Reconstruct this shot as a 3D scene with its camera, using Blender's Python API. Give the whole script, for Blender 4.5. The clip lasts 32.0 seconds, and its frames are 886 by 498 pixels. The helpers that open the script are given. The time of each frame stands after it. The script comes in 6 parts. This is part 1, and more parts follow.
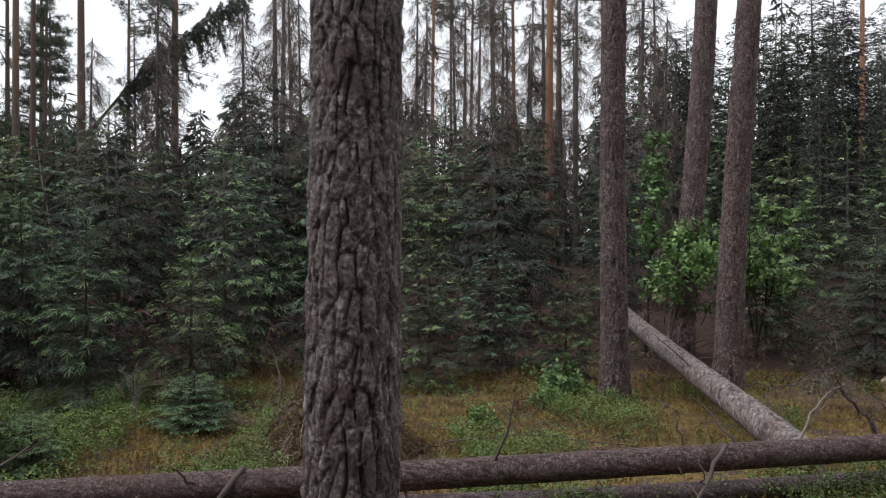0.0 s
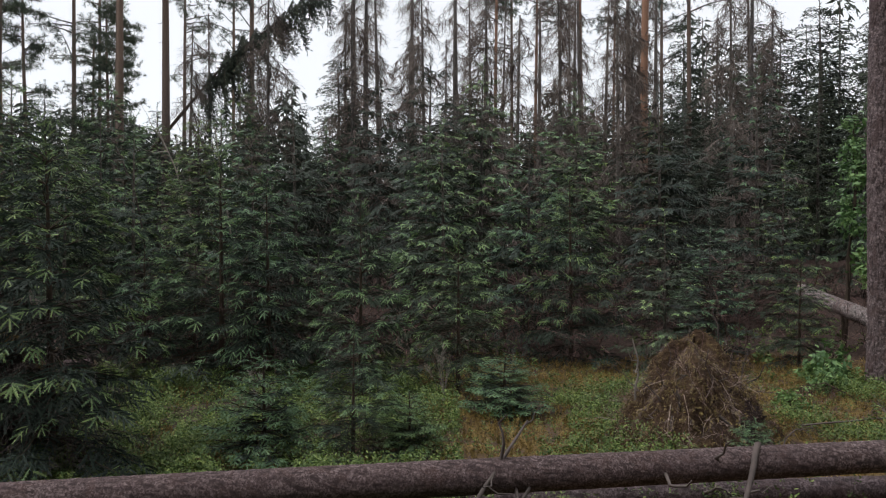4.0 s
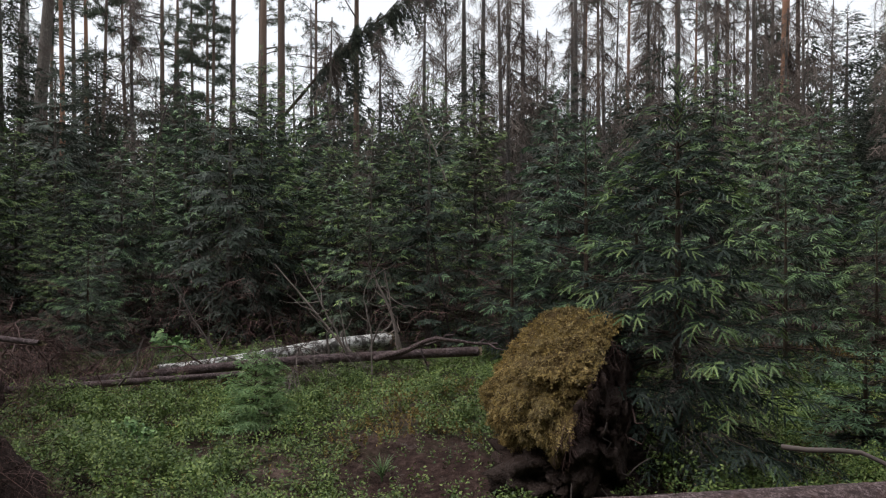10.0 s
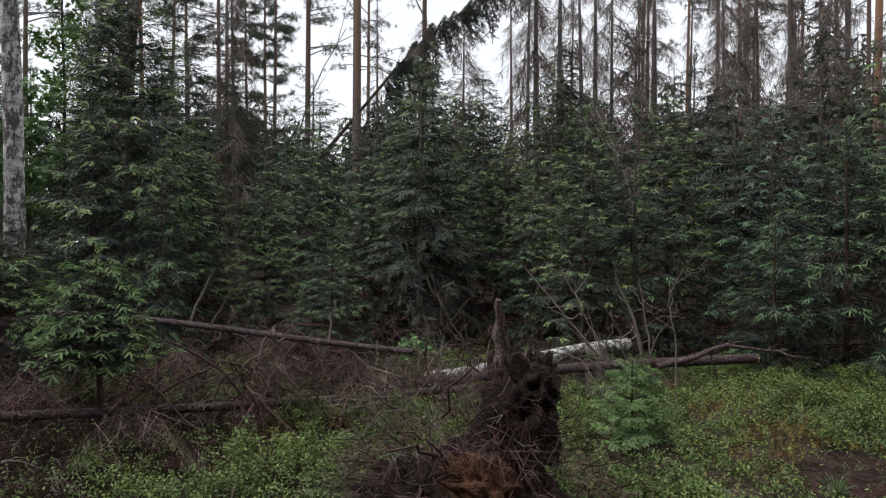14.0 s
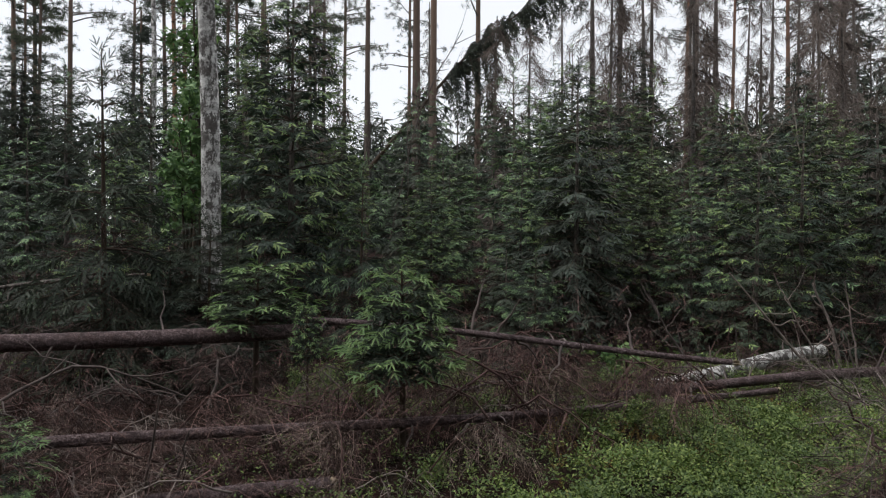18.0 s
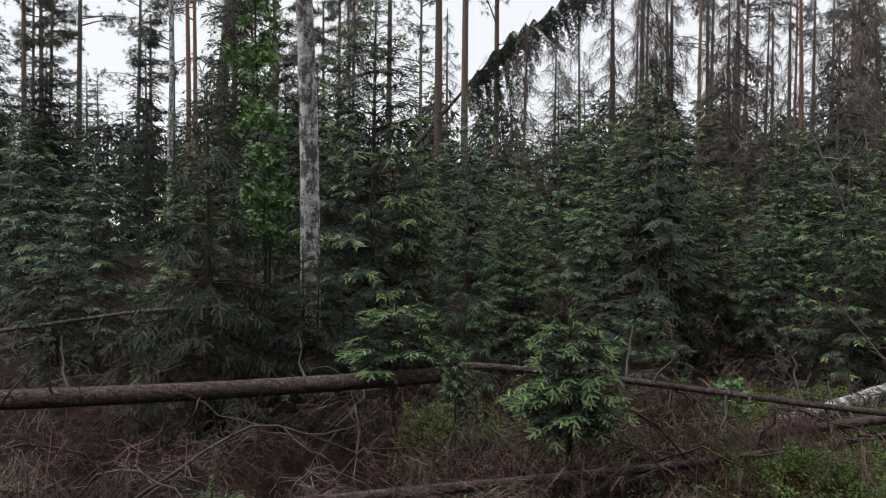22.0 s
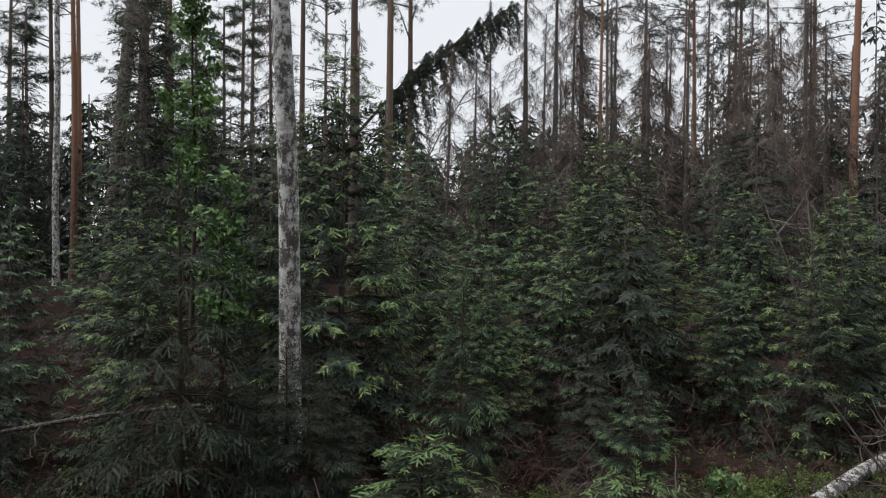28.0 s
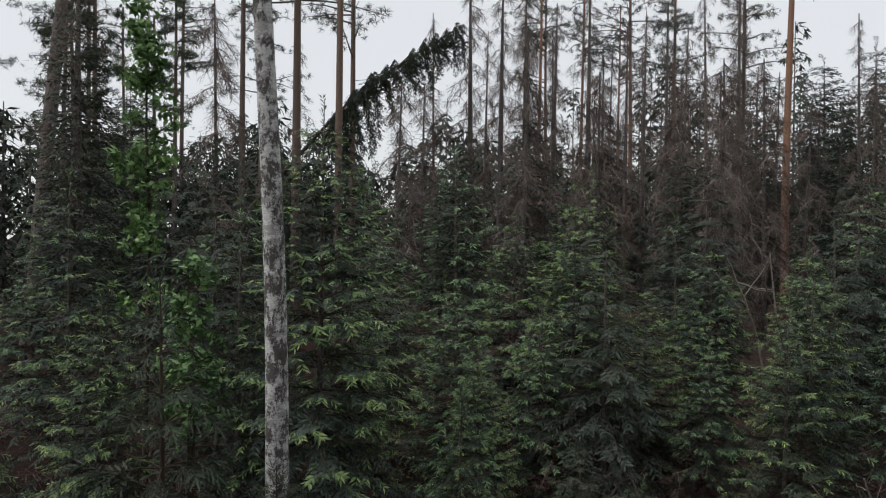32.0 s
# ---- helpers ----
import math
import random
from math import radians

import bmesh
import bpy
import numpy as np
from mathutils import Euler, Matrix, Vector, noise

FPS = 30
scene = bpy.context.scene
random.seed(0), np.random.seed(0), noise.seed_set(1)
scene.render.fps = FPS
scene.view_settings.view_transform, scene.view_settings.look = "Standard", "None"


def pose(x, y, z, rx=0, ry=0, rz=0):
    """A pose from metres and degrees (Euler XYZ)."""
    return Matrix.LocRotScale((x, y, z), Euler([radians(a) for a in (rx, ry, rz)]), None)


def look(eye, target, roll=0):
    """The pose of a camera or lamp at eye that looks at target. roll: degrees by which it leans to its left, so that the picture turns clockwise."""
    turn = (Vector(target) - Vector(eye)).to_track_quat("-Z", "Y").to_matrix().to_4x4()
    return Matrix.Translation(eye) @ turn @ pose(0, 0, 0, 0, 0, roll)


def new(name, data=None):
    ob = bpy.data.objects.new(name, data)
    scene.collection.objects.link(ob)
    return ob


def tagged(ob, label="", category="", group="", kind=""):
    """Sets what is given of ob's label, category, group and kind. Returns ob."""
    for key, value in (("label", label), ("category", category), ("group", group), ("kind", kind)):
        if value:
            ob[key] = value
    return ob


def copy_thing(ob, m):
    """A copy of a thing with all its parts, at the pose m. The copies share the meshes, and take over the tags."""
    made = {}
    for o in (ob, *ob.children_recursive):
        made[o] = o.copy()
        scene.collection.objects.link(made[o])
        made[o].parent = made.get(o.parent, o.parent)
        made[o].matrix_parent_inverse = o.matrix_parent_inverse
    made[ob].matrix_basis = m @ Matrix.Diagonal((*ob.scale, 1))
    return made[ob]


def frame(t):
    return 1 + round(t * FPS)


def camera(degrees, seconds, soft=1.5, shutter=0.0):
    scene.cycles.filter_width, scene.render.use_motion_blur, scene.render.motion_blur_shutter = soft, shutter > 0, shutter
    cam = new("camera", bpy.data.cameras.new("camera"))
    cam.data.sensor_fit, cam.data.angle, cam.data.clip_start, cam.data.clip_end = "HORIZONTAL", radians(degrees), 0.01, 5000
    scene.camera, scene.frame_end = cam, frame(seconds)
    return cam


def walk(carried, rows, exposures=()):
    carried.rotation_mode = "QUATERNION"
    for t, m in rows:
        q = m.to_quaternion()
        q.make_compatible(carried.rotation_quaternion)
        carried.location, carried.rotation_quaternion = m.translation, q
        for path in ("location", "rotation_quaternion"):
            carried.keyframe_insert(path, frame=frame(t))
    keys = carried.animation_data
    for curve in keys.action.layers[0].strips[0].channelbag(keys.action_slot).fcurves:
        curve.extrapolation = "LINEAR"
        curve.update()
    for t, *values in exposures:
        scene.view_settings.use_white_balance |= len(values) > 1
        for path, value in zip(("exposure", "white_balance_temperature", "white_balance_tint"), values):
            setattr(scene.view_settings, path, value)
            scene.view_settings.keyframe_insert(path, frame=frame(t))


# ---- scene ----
cam = camera(63.6, 32.0, soft=1.15)
METRES, EYE, TILT, LEAN, TURN = 17.0, 1.9, 0.0, 0.0, 0.0
ROWS = [
    (0.0, 0.0, 0.0, 0.0, 0.0, 0.0, -0.0),
    (0.5, -0.0224, 0.0011, -0.003, 0.11, -0.01, -0.03),
    (1.0, -0.0449, 0.0025, -0.0053, 0.21, -0.03, -0.03),
    (1.5, -0.0673, 0.0041, -0.0068, 0.31, -0.06, -0.05),
    (2.0, -0.0897, 0.0058, -0.0083, 0.44, -0.09, -0.01),
    (2.5, -0.1123, 0.0075, -0.0095, 0.57, -0.11, -0.0),
    (3.0, -0.1348, 0.0091, -0.0103, 0.69, -0.12, -0.02),
    (3.5, -0.1569, 0.0101, -0.0109, 0.83, -0.11, -0.02),
    (5.5, -0.2433, 0.0108, -0.015, 1.27, -0.18, -0.18),
    (6.0, -0.2646, 0.0126, -0.0174, 1.36, -0.16, -0.19),
    (6.5, -0.2874, 0.0147, -0.0194, 1.46, -0.21, -0.2),
    (7.0, -0.3089, 0.0173, -0.0203, 1.56, -0.24, -0.22),
    (7.5, -0.3302, 0.0199, -0.021, 1.66, -0.23, -0.2),
    (8.0, -0.3513, 0.0233, -0.0215, 1.75, -0.28, -0.21),
    (8.5, -0.3723, 0.0273, -0.0221, 1.83, -0.28, -0.2),
    (9.0, -0.3932, 0.0308, -0.0223, 1.91, -0.34, -0.16),
    (9.5, -0.4146, 0.0344, -0.0227, 1.96, -0.36, -0.18),
    (10.0, -0.4355, 0.0369, -0.0226, 2.08, -0.35, -0.18),
    (10.5, -0.4568, 0.0395, -0.0224, 2.17, -0.4, -0.12),
    (11.0, -0.4781, 0.0418, -0.0225, 2.23, -0.43, -0.07),
    (11.5, -0.4995, 0.0436, -0.0225, 2.29, -0.41, -0.1),
    (12.0, -0.5207, 0.0451, -0.0222, 2.34, -0.41, -0.14),
    (12.5, -0.5414, 0.0464, -0.0221, 2.42, -0.41, -0.16),
    (13.0, -0.5623, 0.0469, -0.0219, 2.49, -0.41, -0.18),
    (13.5, -0.583, 0.0472, -0.0217, 2.58, -0.39, -0.25),
    (14.0, -0.6027, 0.0472, -0.0213, 2.68, -0.39, -0.24),
    (14.5, -0.6214, 0.0471, -0.0209, 2.79, -0.39, -0.18),
    (16.5, -0.6914, 0.044, -0.0191, 2.94, -0.46, -0.33),
    (17.0, -0.7074, 0.0439, -0.0188, 2.96, -0.45, -0.35),
    (17.5, -0.7223, 0.0437, -0.0183, 2.99, -0.46, -0.32),
    (18.0, -0.7366, 0.0437, -0.0177, 3.01, -0.46, -0.33),
    (18.5, -0.7496, 0.0434, -0.0167, 3.06, -0.47, -0.32),
    (19.0, -0.7619, 0.0433, -0.015, 3.08, -0.47, -0.32),
    (19.5, -0.7732, 0.0435, -0.0132, 3.11, -0.47, -0.32),
    (20.0, -0.7834, 0.044, -0.011, 3.13, -0.46, -0.35),
    (20.5, -0.7922, 0.0449, -0.0076, 3.13, -0.47, -0.37),
    (21.0, -0.8001, 0.0459, -0.004, 3.06, -0.46, -0.4),
    (21.5, -0.8073, 0.0472, -0.0005, 2.68, -0.46, -0.39),
    (22.0, -0.814, 0.0489, 0.0029, 2.21, -0.45, -0.41),
    (22.5, -0.8203, 0.0509, 0.0067, 1.73, -0.46, -0.4),
    (23.0, -0.8265, 0.0529, 0.0107, 1.29, -0.45, -0.41),
    (23.5, -0.8324, 0.0552, 0.015, 0.9, -0.45, -0.44),
    (24.0, -0.8385, 0.0577, 0.0204, 0.55, -0.45, -0.45),
    (24.5, -0.8442, 0.0601, 0.0258, 0.14, -0.44, -0.45),
    (26.5, -0.8665, 0.0738, 0.0477, -3.14, -0.48, -0.54),
    (27.0, -0.8717, 0.0778, 0.052, -4.5, -0.5, -0.56),
    (27.5, -0.8769, 0.0816, 0.057, -5.81, -0.5, -0.56),
    (28.0, -0.8817, 0.0851, 0.062, -6.79, -0.52, -0.57),
    (28.5, -0.8867, 0.0888, 0.0682, -7.61, -0.54, -0.59),
    (29.0, -0.8915, 0.0927, 0.0756, -8.32, -0.56, -0.61),
    (29.5, -0.8961, 0.0963, 0.0834, -9.01, -0.58, -0.61),
    (30.0, -0.9009, 0.1001, 0.0921, -9.72, -0.59, -0.6),
    (30.5, -0.9054, 0.1036, 0.1014, -10.43, -0.61, -0.61),
    (31.0, -0.9101, 0.1076, 0.1098, -11.14, -0.63, -0.61),
    (31.5, -0.915, 0.1117, 0.118, -11.87, -0.67, -0.64),
    (32.0, -0.9196, 0.1159, 0.1262, -12.55, -0.68, -0.65),
]
walk(cam, [(t, pose(0, 0, EYE, TILT, LEAN, TURN) @ pose(METRES * x, METRES * y, METRES * z, 90 + pitch, roll, yaw)) for t, x, y, z, yaw, pitch, roll in ROWS],
     [(0.0, -0.02), (3.0, -0.10), (8.0, -0.08), (11.0, -0.02), (19.0, -0.12), (24.0, -0.18), (28.0, -0.28), (32.0, -0.43)])

# ---------------------------------------------------------------- light
world = bpy.data.worlds.new("overcast_sky")
scene.world = world
world.use_nodes = True
wn, wl = world.node_tree.nodes, world.node_tree.links
wn.clear()
sky = wn.new("ShaderNodeTexSky")
sky.sky_type, sky.sun_disc = "NISHITA", False
sky.sun_elevation, sky.sun_rotation = radians(57), radians(258)
sky_bg = wn.new("ShaderNodeBackground")
sky_bg.inputs["Strength"].default_value = 0.03
wl.new(sky.outputs["Color"], sky_bg.inputs["Color"])
cloud_bg = wn.new("ShaderNodeBackground")
cloud_bg.inputs["Strength"].default_value = 1.0
cloud_noise = wn.new("ShaderNodeTexNoise")
cloud_noise.inputs["Scale"].default_value = 2.2
cloud_ramp = wn.new("ShaderNodeValToRGB")
cloud_ramp.color_ramp.elements[0].color = (0.935, 0.945, 0.965, 1)
cloud_ramp.color_ramp.elements[1].color = (0.99, 0.99, 0.995, 1)
wl.new(cloud_noise.outputs["Fac"], cloud_ramp.inputs["Fac"])
wl.new(cloud_ramp.outputs["Color"], cloud_bg.inputs["Color"])
add = wn.new("ShaderNodeAddShader")
wl.new(sky_bg.outputs[0], add.inputs[0])
wl.new(cloud_bg.outputs[0], add.inputs[1])
wout = wn.new("ShaderNodeOutputWorld")
wl.new(add.outputs[0], wout.inputs["Surface"])
sun = new("sun", bpy.data.lights.new("sun", "SUN"))
sun.data.energy, sun.data.angle, sun.data.color = 2.5, radians(45), (1.0, 0.98, 0.95)
sun.matrix_world = look((-29, -1, 36), (-6, 4, 0))

# ---------------------------------------------------------------- materials


class Nodes:
    """A small helper that strings shader nodes together."""

    def __init__(self, name):
        self.m = bpy.data.materials.new(name)
        self.m.use_nodes = True
        self.n, self.l = self.m.node_tree.nodes, self.m.node_tree.links
        self.n.clear()
        self.out = self.n.new("ShaderNodeOutputMaterial")
        self.tc = self.n.new("ShaderNodeTexCoord")

    def vec(self, scale=(1, 1, 1), space="Object"):
        mp = self.n.new("ShaderNodeMapping")
        mp.inputs["Scale"].default_value = scale
        self.l.new(self.tc.outputs[space], mp.inputs["Vector"])
        return mp.outputs["Vector"]

    def noise(self, scale, detail=4, vec=None, rough=0.6):
        t = self.n.new("ShaderNodeTexNoise")
        t.inputs["Scale"].default_value, t.inputs["Detail"].default_value = scale, detail
        t.inputs["Roughness"].default_value = rough
        self.l.new(vec or self.tc.outputs["Object"], t.inputs["Vector"])
        return t.outputs["Fac"]

    def noise_colour(self, scale):
        t = self.n.new("ShaderNodeTexNoise")
        t.inputs["Scale"].default_value = scale
        self.l.new(self.tc.outputs["Object"], t.inputs["Vector"])
        return t.outputs["Color"]

    def voronoi(self, scale, vec=None, feature="DISTANCE_TO_EDGE"):
        t = self.n.new("ShaderNodeTexVoronoi")
        t.feature = feature
        t.inputs["Scale"].default_value = scale
        self.l.new(vec or self.tc.outputs["Object"], t.inputs["Vector"])
        return t.outputs["Distance"]

    def chips(self, scale, vec=None):
        """A random value for each small cell, and the way to its rim."""
        t = self.n.new("ShaderNodeTexVoronoi")
        t.inputs["Scale"].default_value = scale
        t.inputs["Randomness"].default_value = 1.0
        self.l.new(vec or self.tc.outputs["Object"], t.inputs["Vector"])
        grey = self.n.new("ShaderNodeSeparateColor")
        self.l.new(t.outputs["Color"], grey.inputs[0])
        return grey.outputs[0], t.outputs["Distance"]

    def ramp(self, fac, *stops):
        r = self.n.new("ShaderNodeValToRGB")
        e = r.color_ramp.elements
        while len(e) < len(stops):
            e.new(0.5)
        for el, (p, c) in zip(e, stops):
            el.position, el.color = p, (*c, 1)
        self.l.new(fac, r.inputs["Fac"])
        return r.outputs["Color"]

    def mix(self, fac, a, b, kind="MIX"):
        x = self.n.new("ShaderNodeMix")
        x.data_type, x.blend_type = "RGBA", kind
        for sock, v in ((x.inputs[0], fac), (x.inputs[6], a), (x.inputs[7], b)):
            if isinstance(v, (int, float)):
                sock.default_value = v
            elif isinstance(v, tuple):
                sock.default_value = (*v, 1)
            else:
                self.l.new(v, sock)
        return x.outputs[2]

    def math(self, op, a, b):
        x = self.n.new("ShaderNodeMath")
        x.operation = op
        for sock, v in zip(x.inputs, (a, b)):
            if isinstance(v, (int, float)):
                sock.default_value = v
            else:
                self.l.new(v, sock)
        return x.outputs[0]

    def attribute(self, name):
        node = self.n.new("ShaderNodeAttribute")
        node.attribute_name = name
        return node.outputs["Fac"]

    def random(self):
        return self.n.new("ShaderNodeObjectInfo").outputs["Random"]

    def island(self):
        return self.n.new("ShaderNodeNewGeometry").outputs["Random Per Island"]

    def bump(self, height, strength=0.5, dist=0.02):
        b = self.n.new("ShaderNodeBump")
        b.inputs["Strength"].default_value, b.inputs["Distance"].default_value = strength, dist
        self.l.new(height, b.inputs["Height"])
        return b.outputs["Normal"]

    def finish(self, colour, rough=0.85, normal=None, leaf=0.0, spec=0.3):
        p = self.n.new("ShaderNodeBsdfPrincipled")
        p.inputs["Roughness"].default_value = rough
        p.inputs["Specular IOR Level"].default_value = spec
        if isinstance(colour, tuple):
            p.inputs["Base Color"].default_value = (*colour, 1)
        else:
            self.l.new(colour, p.inputs["Base Color"])
        if normal:
            self.l.new(normal, p.inputs["Normal"])
        top = p.outputs[0]
        if leaf:
            tr = self.n.new("ShaderNodeBsdfTranslucent")
            if not isinstance(colour, tuple):
                self.l.new(colour, tr.inputs["Color"])
            else:
                tr.inputs["Color"].default_value = (*colour, 1)
            mx = self.n.new("ShaderNodeMixShader")
            mx.inputs[0].default_value = leaf
            self.l.new(top, mx.inputs[1])
            self.l.new(tr.outputs[0], mx.inputs[2])
            top = mx.outputs[0]
        self.l.new(top, self.out.inputs["Surface"])
        return self.m


def bark(name, dark, mid, light, plate=(9, 9, 3.2), lichen=None, warm=None, relief=False, flakes=0.0, red=None, chip_scale=60):
    """Scaly bark: plates with dark furrows, lichen patches, optional orange upper stem."""
    k = Nodes(name)
    fine = k.noise(38, 5, k.vec((1, 1, 0.45)))
    patch = k.noise(2.3, 3)
    if relief:
        layers = k.noise(42, 6, k.vec((1, 1, 0.8)), 0.75)
        warp = k.mix(0.012, k.vec(), k.noise_colour(60))
        chip, rim = k.chips(chip_scale, warp)
        furrow, tone = k.attribute("furrow"), k.attribute("tone")
        c = k.ramp(layers, (0.26, dark), (0.50, mid), (0.68, light))
        c = k.mix(1.0, c, k.ramp(tone, (0.0, (0.72, 0.70, 0.71)), (0.6, (1.0, 0.98, 0.97)), (1.0, (1.35, 1.32, 1.28))), "MULTIPLY")
        c = k.mix(1.0, c, k.ramp(chip, (0.0, (0.58, 0.56, 0.58)), (0.5, (0.98, 0.98, 0.99)), (1.0, (1.5, 1.5, 1.52))), "MULTIPLY")
        if red:
            c = k.mix(k.math("MULTIPLY", k.ramp(k.math("ADD", k.math("MULTIPLY", tone, 0.25), k.noise(5.0, 4)), (0.66, (0, 0, 0)), (0.74, (1, 1, 1))), 0.75), c, k.mix(layers, dark, red))
        if flakes:
            pale = k.ramp(chip, (0.62, (0, 0, 0)), (0.70, (1, 1, 1)))
            worn = k.ramp(k.noise(3.4, 4), (0.38, (0.15, 0.15, 0.15)), (0.62, (1, 1, 1)))
            c = k.mix(k.math("MULTIPLY", k.math("MULTIPLY", pale, worn), flakes), c, tuple(min(1, v * 1.45) for v in light))
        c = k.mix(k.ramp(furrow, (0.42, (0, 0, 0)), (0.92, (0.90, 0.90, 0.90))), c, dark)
        h = k.math("ADD", k.math("ADD", k.math("MULTIPLY", layers, 0.8), k.math("MULTIPLY", chip, 0.8)), k.math("MULTIPLY", k.noise(120, 4), 0.4))
    else:
        cells = k.voronoi(1.6, k.vec(plate))
        c = k.ramp(fine, (0.3, dark), (0.52, mid), (0.75, light))
        c = k.mix(k.ramp(cells, (0.0, (1, 1, 1)), (0.12, (0, 0, 0))), c, dark)
        h = k.math("ADD", k.math("MULTIPLY", k.math("MINIMUM", cells, 0.25), 2.4), k.math("MULTIPLY", fine, 0.6))
    c = k.mix(k.math("MULTIPLY", patch, 0.3), c, mid)
    if warm:
        z = k.n.new("ShaderNodeSeparateXYZ")
        k.l.new(k.tc.outputs["Object"], z.inputs[0])
        zz = k.math("ADD", z.outputs["Z"], k.math("MULTIPLY", patch, 2.0))
        c = k.mix(k.ramp(k.math("MULTIPLY", zz, 0.06), (0.27, (0, 0, 0)), (0.5, (1, 1, 1))), c,
                  k.mix(fine, warm, tuple(a * 0.55 for a in warm)))
    if lichen:
        li = k.ramp(k.noise(7.0, 5), (0.55, (0, 0, 0)), (0.68, (1, 1, 1)))
        c = k.mix(k.math("MULTIPLY", li, 0.5), c, k.mix(fine, c, lichen))
    r = k.random()
    c = k.mix(1.0, c, k.ramp(r, (0, (0.8, 0.8, 0.82)), (1, (1.1, 1.05, 1.0))), "MULTIPLY")
    return k.finish(c, 0.9, k.bump(h, 1.0 if relief else 0.8, 0.02), spec=0.2)


def needles(name, a, b, c, tint=1.0, dull=0.25):
    """Foliage: three tones spread over trees and single needles."""
    k = Nodes(name)
    col = k.ramp(k.island(), (0.0, a), (0.55, b), (1.0, c))
    col = k.mix(tint, col, k.ramp(k.random(), (0, (0.66, 0.74, 0.80)), (0.5, (0.98, 1, 0.94)), (1, (1.25, 1.16, 0.90))), "MULTIPLY")
    col = k.mix(dull, col, k.mix(0.5, (0.090, 0.072, 0.064), col))
    big = k.noise(1.7, 2)
    col = k.mix(1.0, col, k.ramp(big, (0.3, (0.66, 0.70, 0.70)), (0.7, (1.22, 1.22, 1.16))), "MULTIPLY")
    return k.finish(col, 0.6, leaf=0.12, spec=0.4)


def twigwood(name, a, b):
    k = Nodes(name)
    c = k.ramp(k.island(), (0, a), (0.55, tuple(0.72 * p + 0.28 * q for p, q in zip(a, b))), (1, b))
    c = k.mix(1.0, c, k.ramp(k.noise(9, 3), (0.3, (0.7, 0.7, 0.7)), (0.7, (1.25, 1.2, 1.15))), "MULTIPLY")
    return k.finish(c, 0.9, spec=0.2)


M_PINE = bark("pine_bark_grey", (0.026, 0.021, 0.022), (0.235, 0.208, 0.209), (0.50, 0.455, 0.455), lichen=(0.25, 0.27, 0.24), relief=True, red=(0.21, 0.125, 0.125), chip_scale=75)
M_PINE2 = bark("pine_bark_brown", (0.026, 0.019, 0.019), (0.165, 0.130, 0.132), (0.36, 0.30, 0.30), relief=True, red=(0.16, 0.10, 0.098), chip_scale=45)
M_PINE_UP = bark("pine_bark_orange", (0.05, 0.04, 0.036), (0.135, 0.112, 0.10), (0.23, 0.20, 0.18), (7, 7, 2.5), warm=(0.205, 0.15, 0.122))
M_PINE_RED = bark("pine_bark_red", (0.07, 0.04, 0.03), (0.19, 0.122, 0.098), (0.31, 0.21, 0.17), (7, 7, 2.5), warm=(0.33, 0.19, 0.13))
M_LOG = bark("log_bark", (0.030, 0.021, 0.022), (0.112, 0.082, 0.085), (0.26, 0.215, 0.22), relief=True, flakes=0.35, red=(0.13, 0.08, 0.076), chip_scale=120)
M_DEAD = bark("dead_bark_grey", (0.05, 0.043, 0.04), (0.15, 0.135, 0.125), (0.28, 0.26, 0.245), (12, 12, 4), lichen=(0.28, 0.30, 0.27))


def birch_bark():
    k = Nodes("birch_bark")
    v = k.vec((6, 6, 10))
    bands = k.ramp(k.noise(1.0, 6, v, 0.7), (0.50, (0, 0, 0)), (0.55, (1, 1, 1)))
    scar = k.ramp(k.noise(9.0, 6, k.vec((1, 1, 0.6)), 0.8), (0.485, (0, 0, 0)), (0.53, (1, 1, 1)))
    fine = k.noise(30, 4, k.vec((1, 1, 3)))
    c = k.ramp(fine, (0.3, (0.44, 0.435, 0.43)), (0.7, (0.80, 0.79, 0.77)))
    c = k.mix(k.math("MULTIPLY", bands, 0.5), c, (0.13, 0.12, 0.115))
    c = k.mix(k.math("MULTIPLY", scar, 0.92), c, k.mix(fine, (0.022, 0.02, 0.02), (0.11, 0.095, 0.085)))
    return k.finish(c, 0.75, k.bump(k.math("ADD", fine, k.math("MULTIPLY", scar, -1.2)), 0.6, 0.015), spec=0.25)


M_BIRCH = birch_bark()
M_NEEDLE = needles("spruce_needles", (0.020, 0.033, 0.025), (0.040, 0.062, 0.044), (0.066, 0.094, 0.065), 1.0, 0.06)
M_TIP = needles("spruce_shoot_tips", (0.088, 0.156, 0.084), (0.162, 0.256, 0.128), (0.275, 0.380, 0.190), 1.0, 0.05)
M_LUSH = needles("fresh_shoot_tips", (0.072, 0.128, 0.052), (0.155, 0.235, 0.090), (0.285, 0.355, 0.130), 0.3, 0.05)
M_BRIGHT = needles("young_spruce_needles", (0.11, 0.19, 0.08), (0.19, 0.30, 0.12), (0.31, 0.42, 0.175), 0.2, 0.0)
M_DARKN = needles("old_spruce_needles", (0.018, 0.028, 0.022), (0.034, 0.049, 0.037), (0.060, 0.080, 0.055))
M_PINEN = needles("pine_needles", (0.030, 0.048, 0.036), (0.052, 0.076, 0.055), (0.085, 0.11, 0.075))
M_LEAF = needles("broad_leaves", (0.064, 0.132, 0.052), (0.134, 0.236, 0.088), (0.23, 0.355, 0.128), 0.4, 0.05)
M_BILB = needles("bilberry_leaves", (0.038, 0.074, 0.018), (0.096, 0.152, 0.034), (0.23, 0.285, 0.080), 0.4, 0.1)
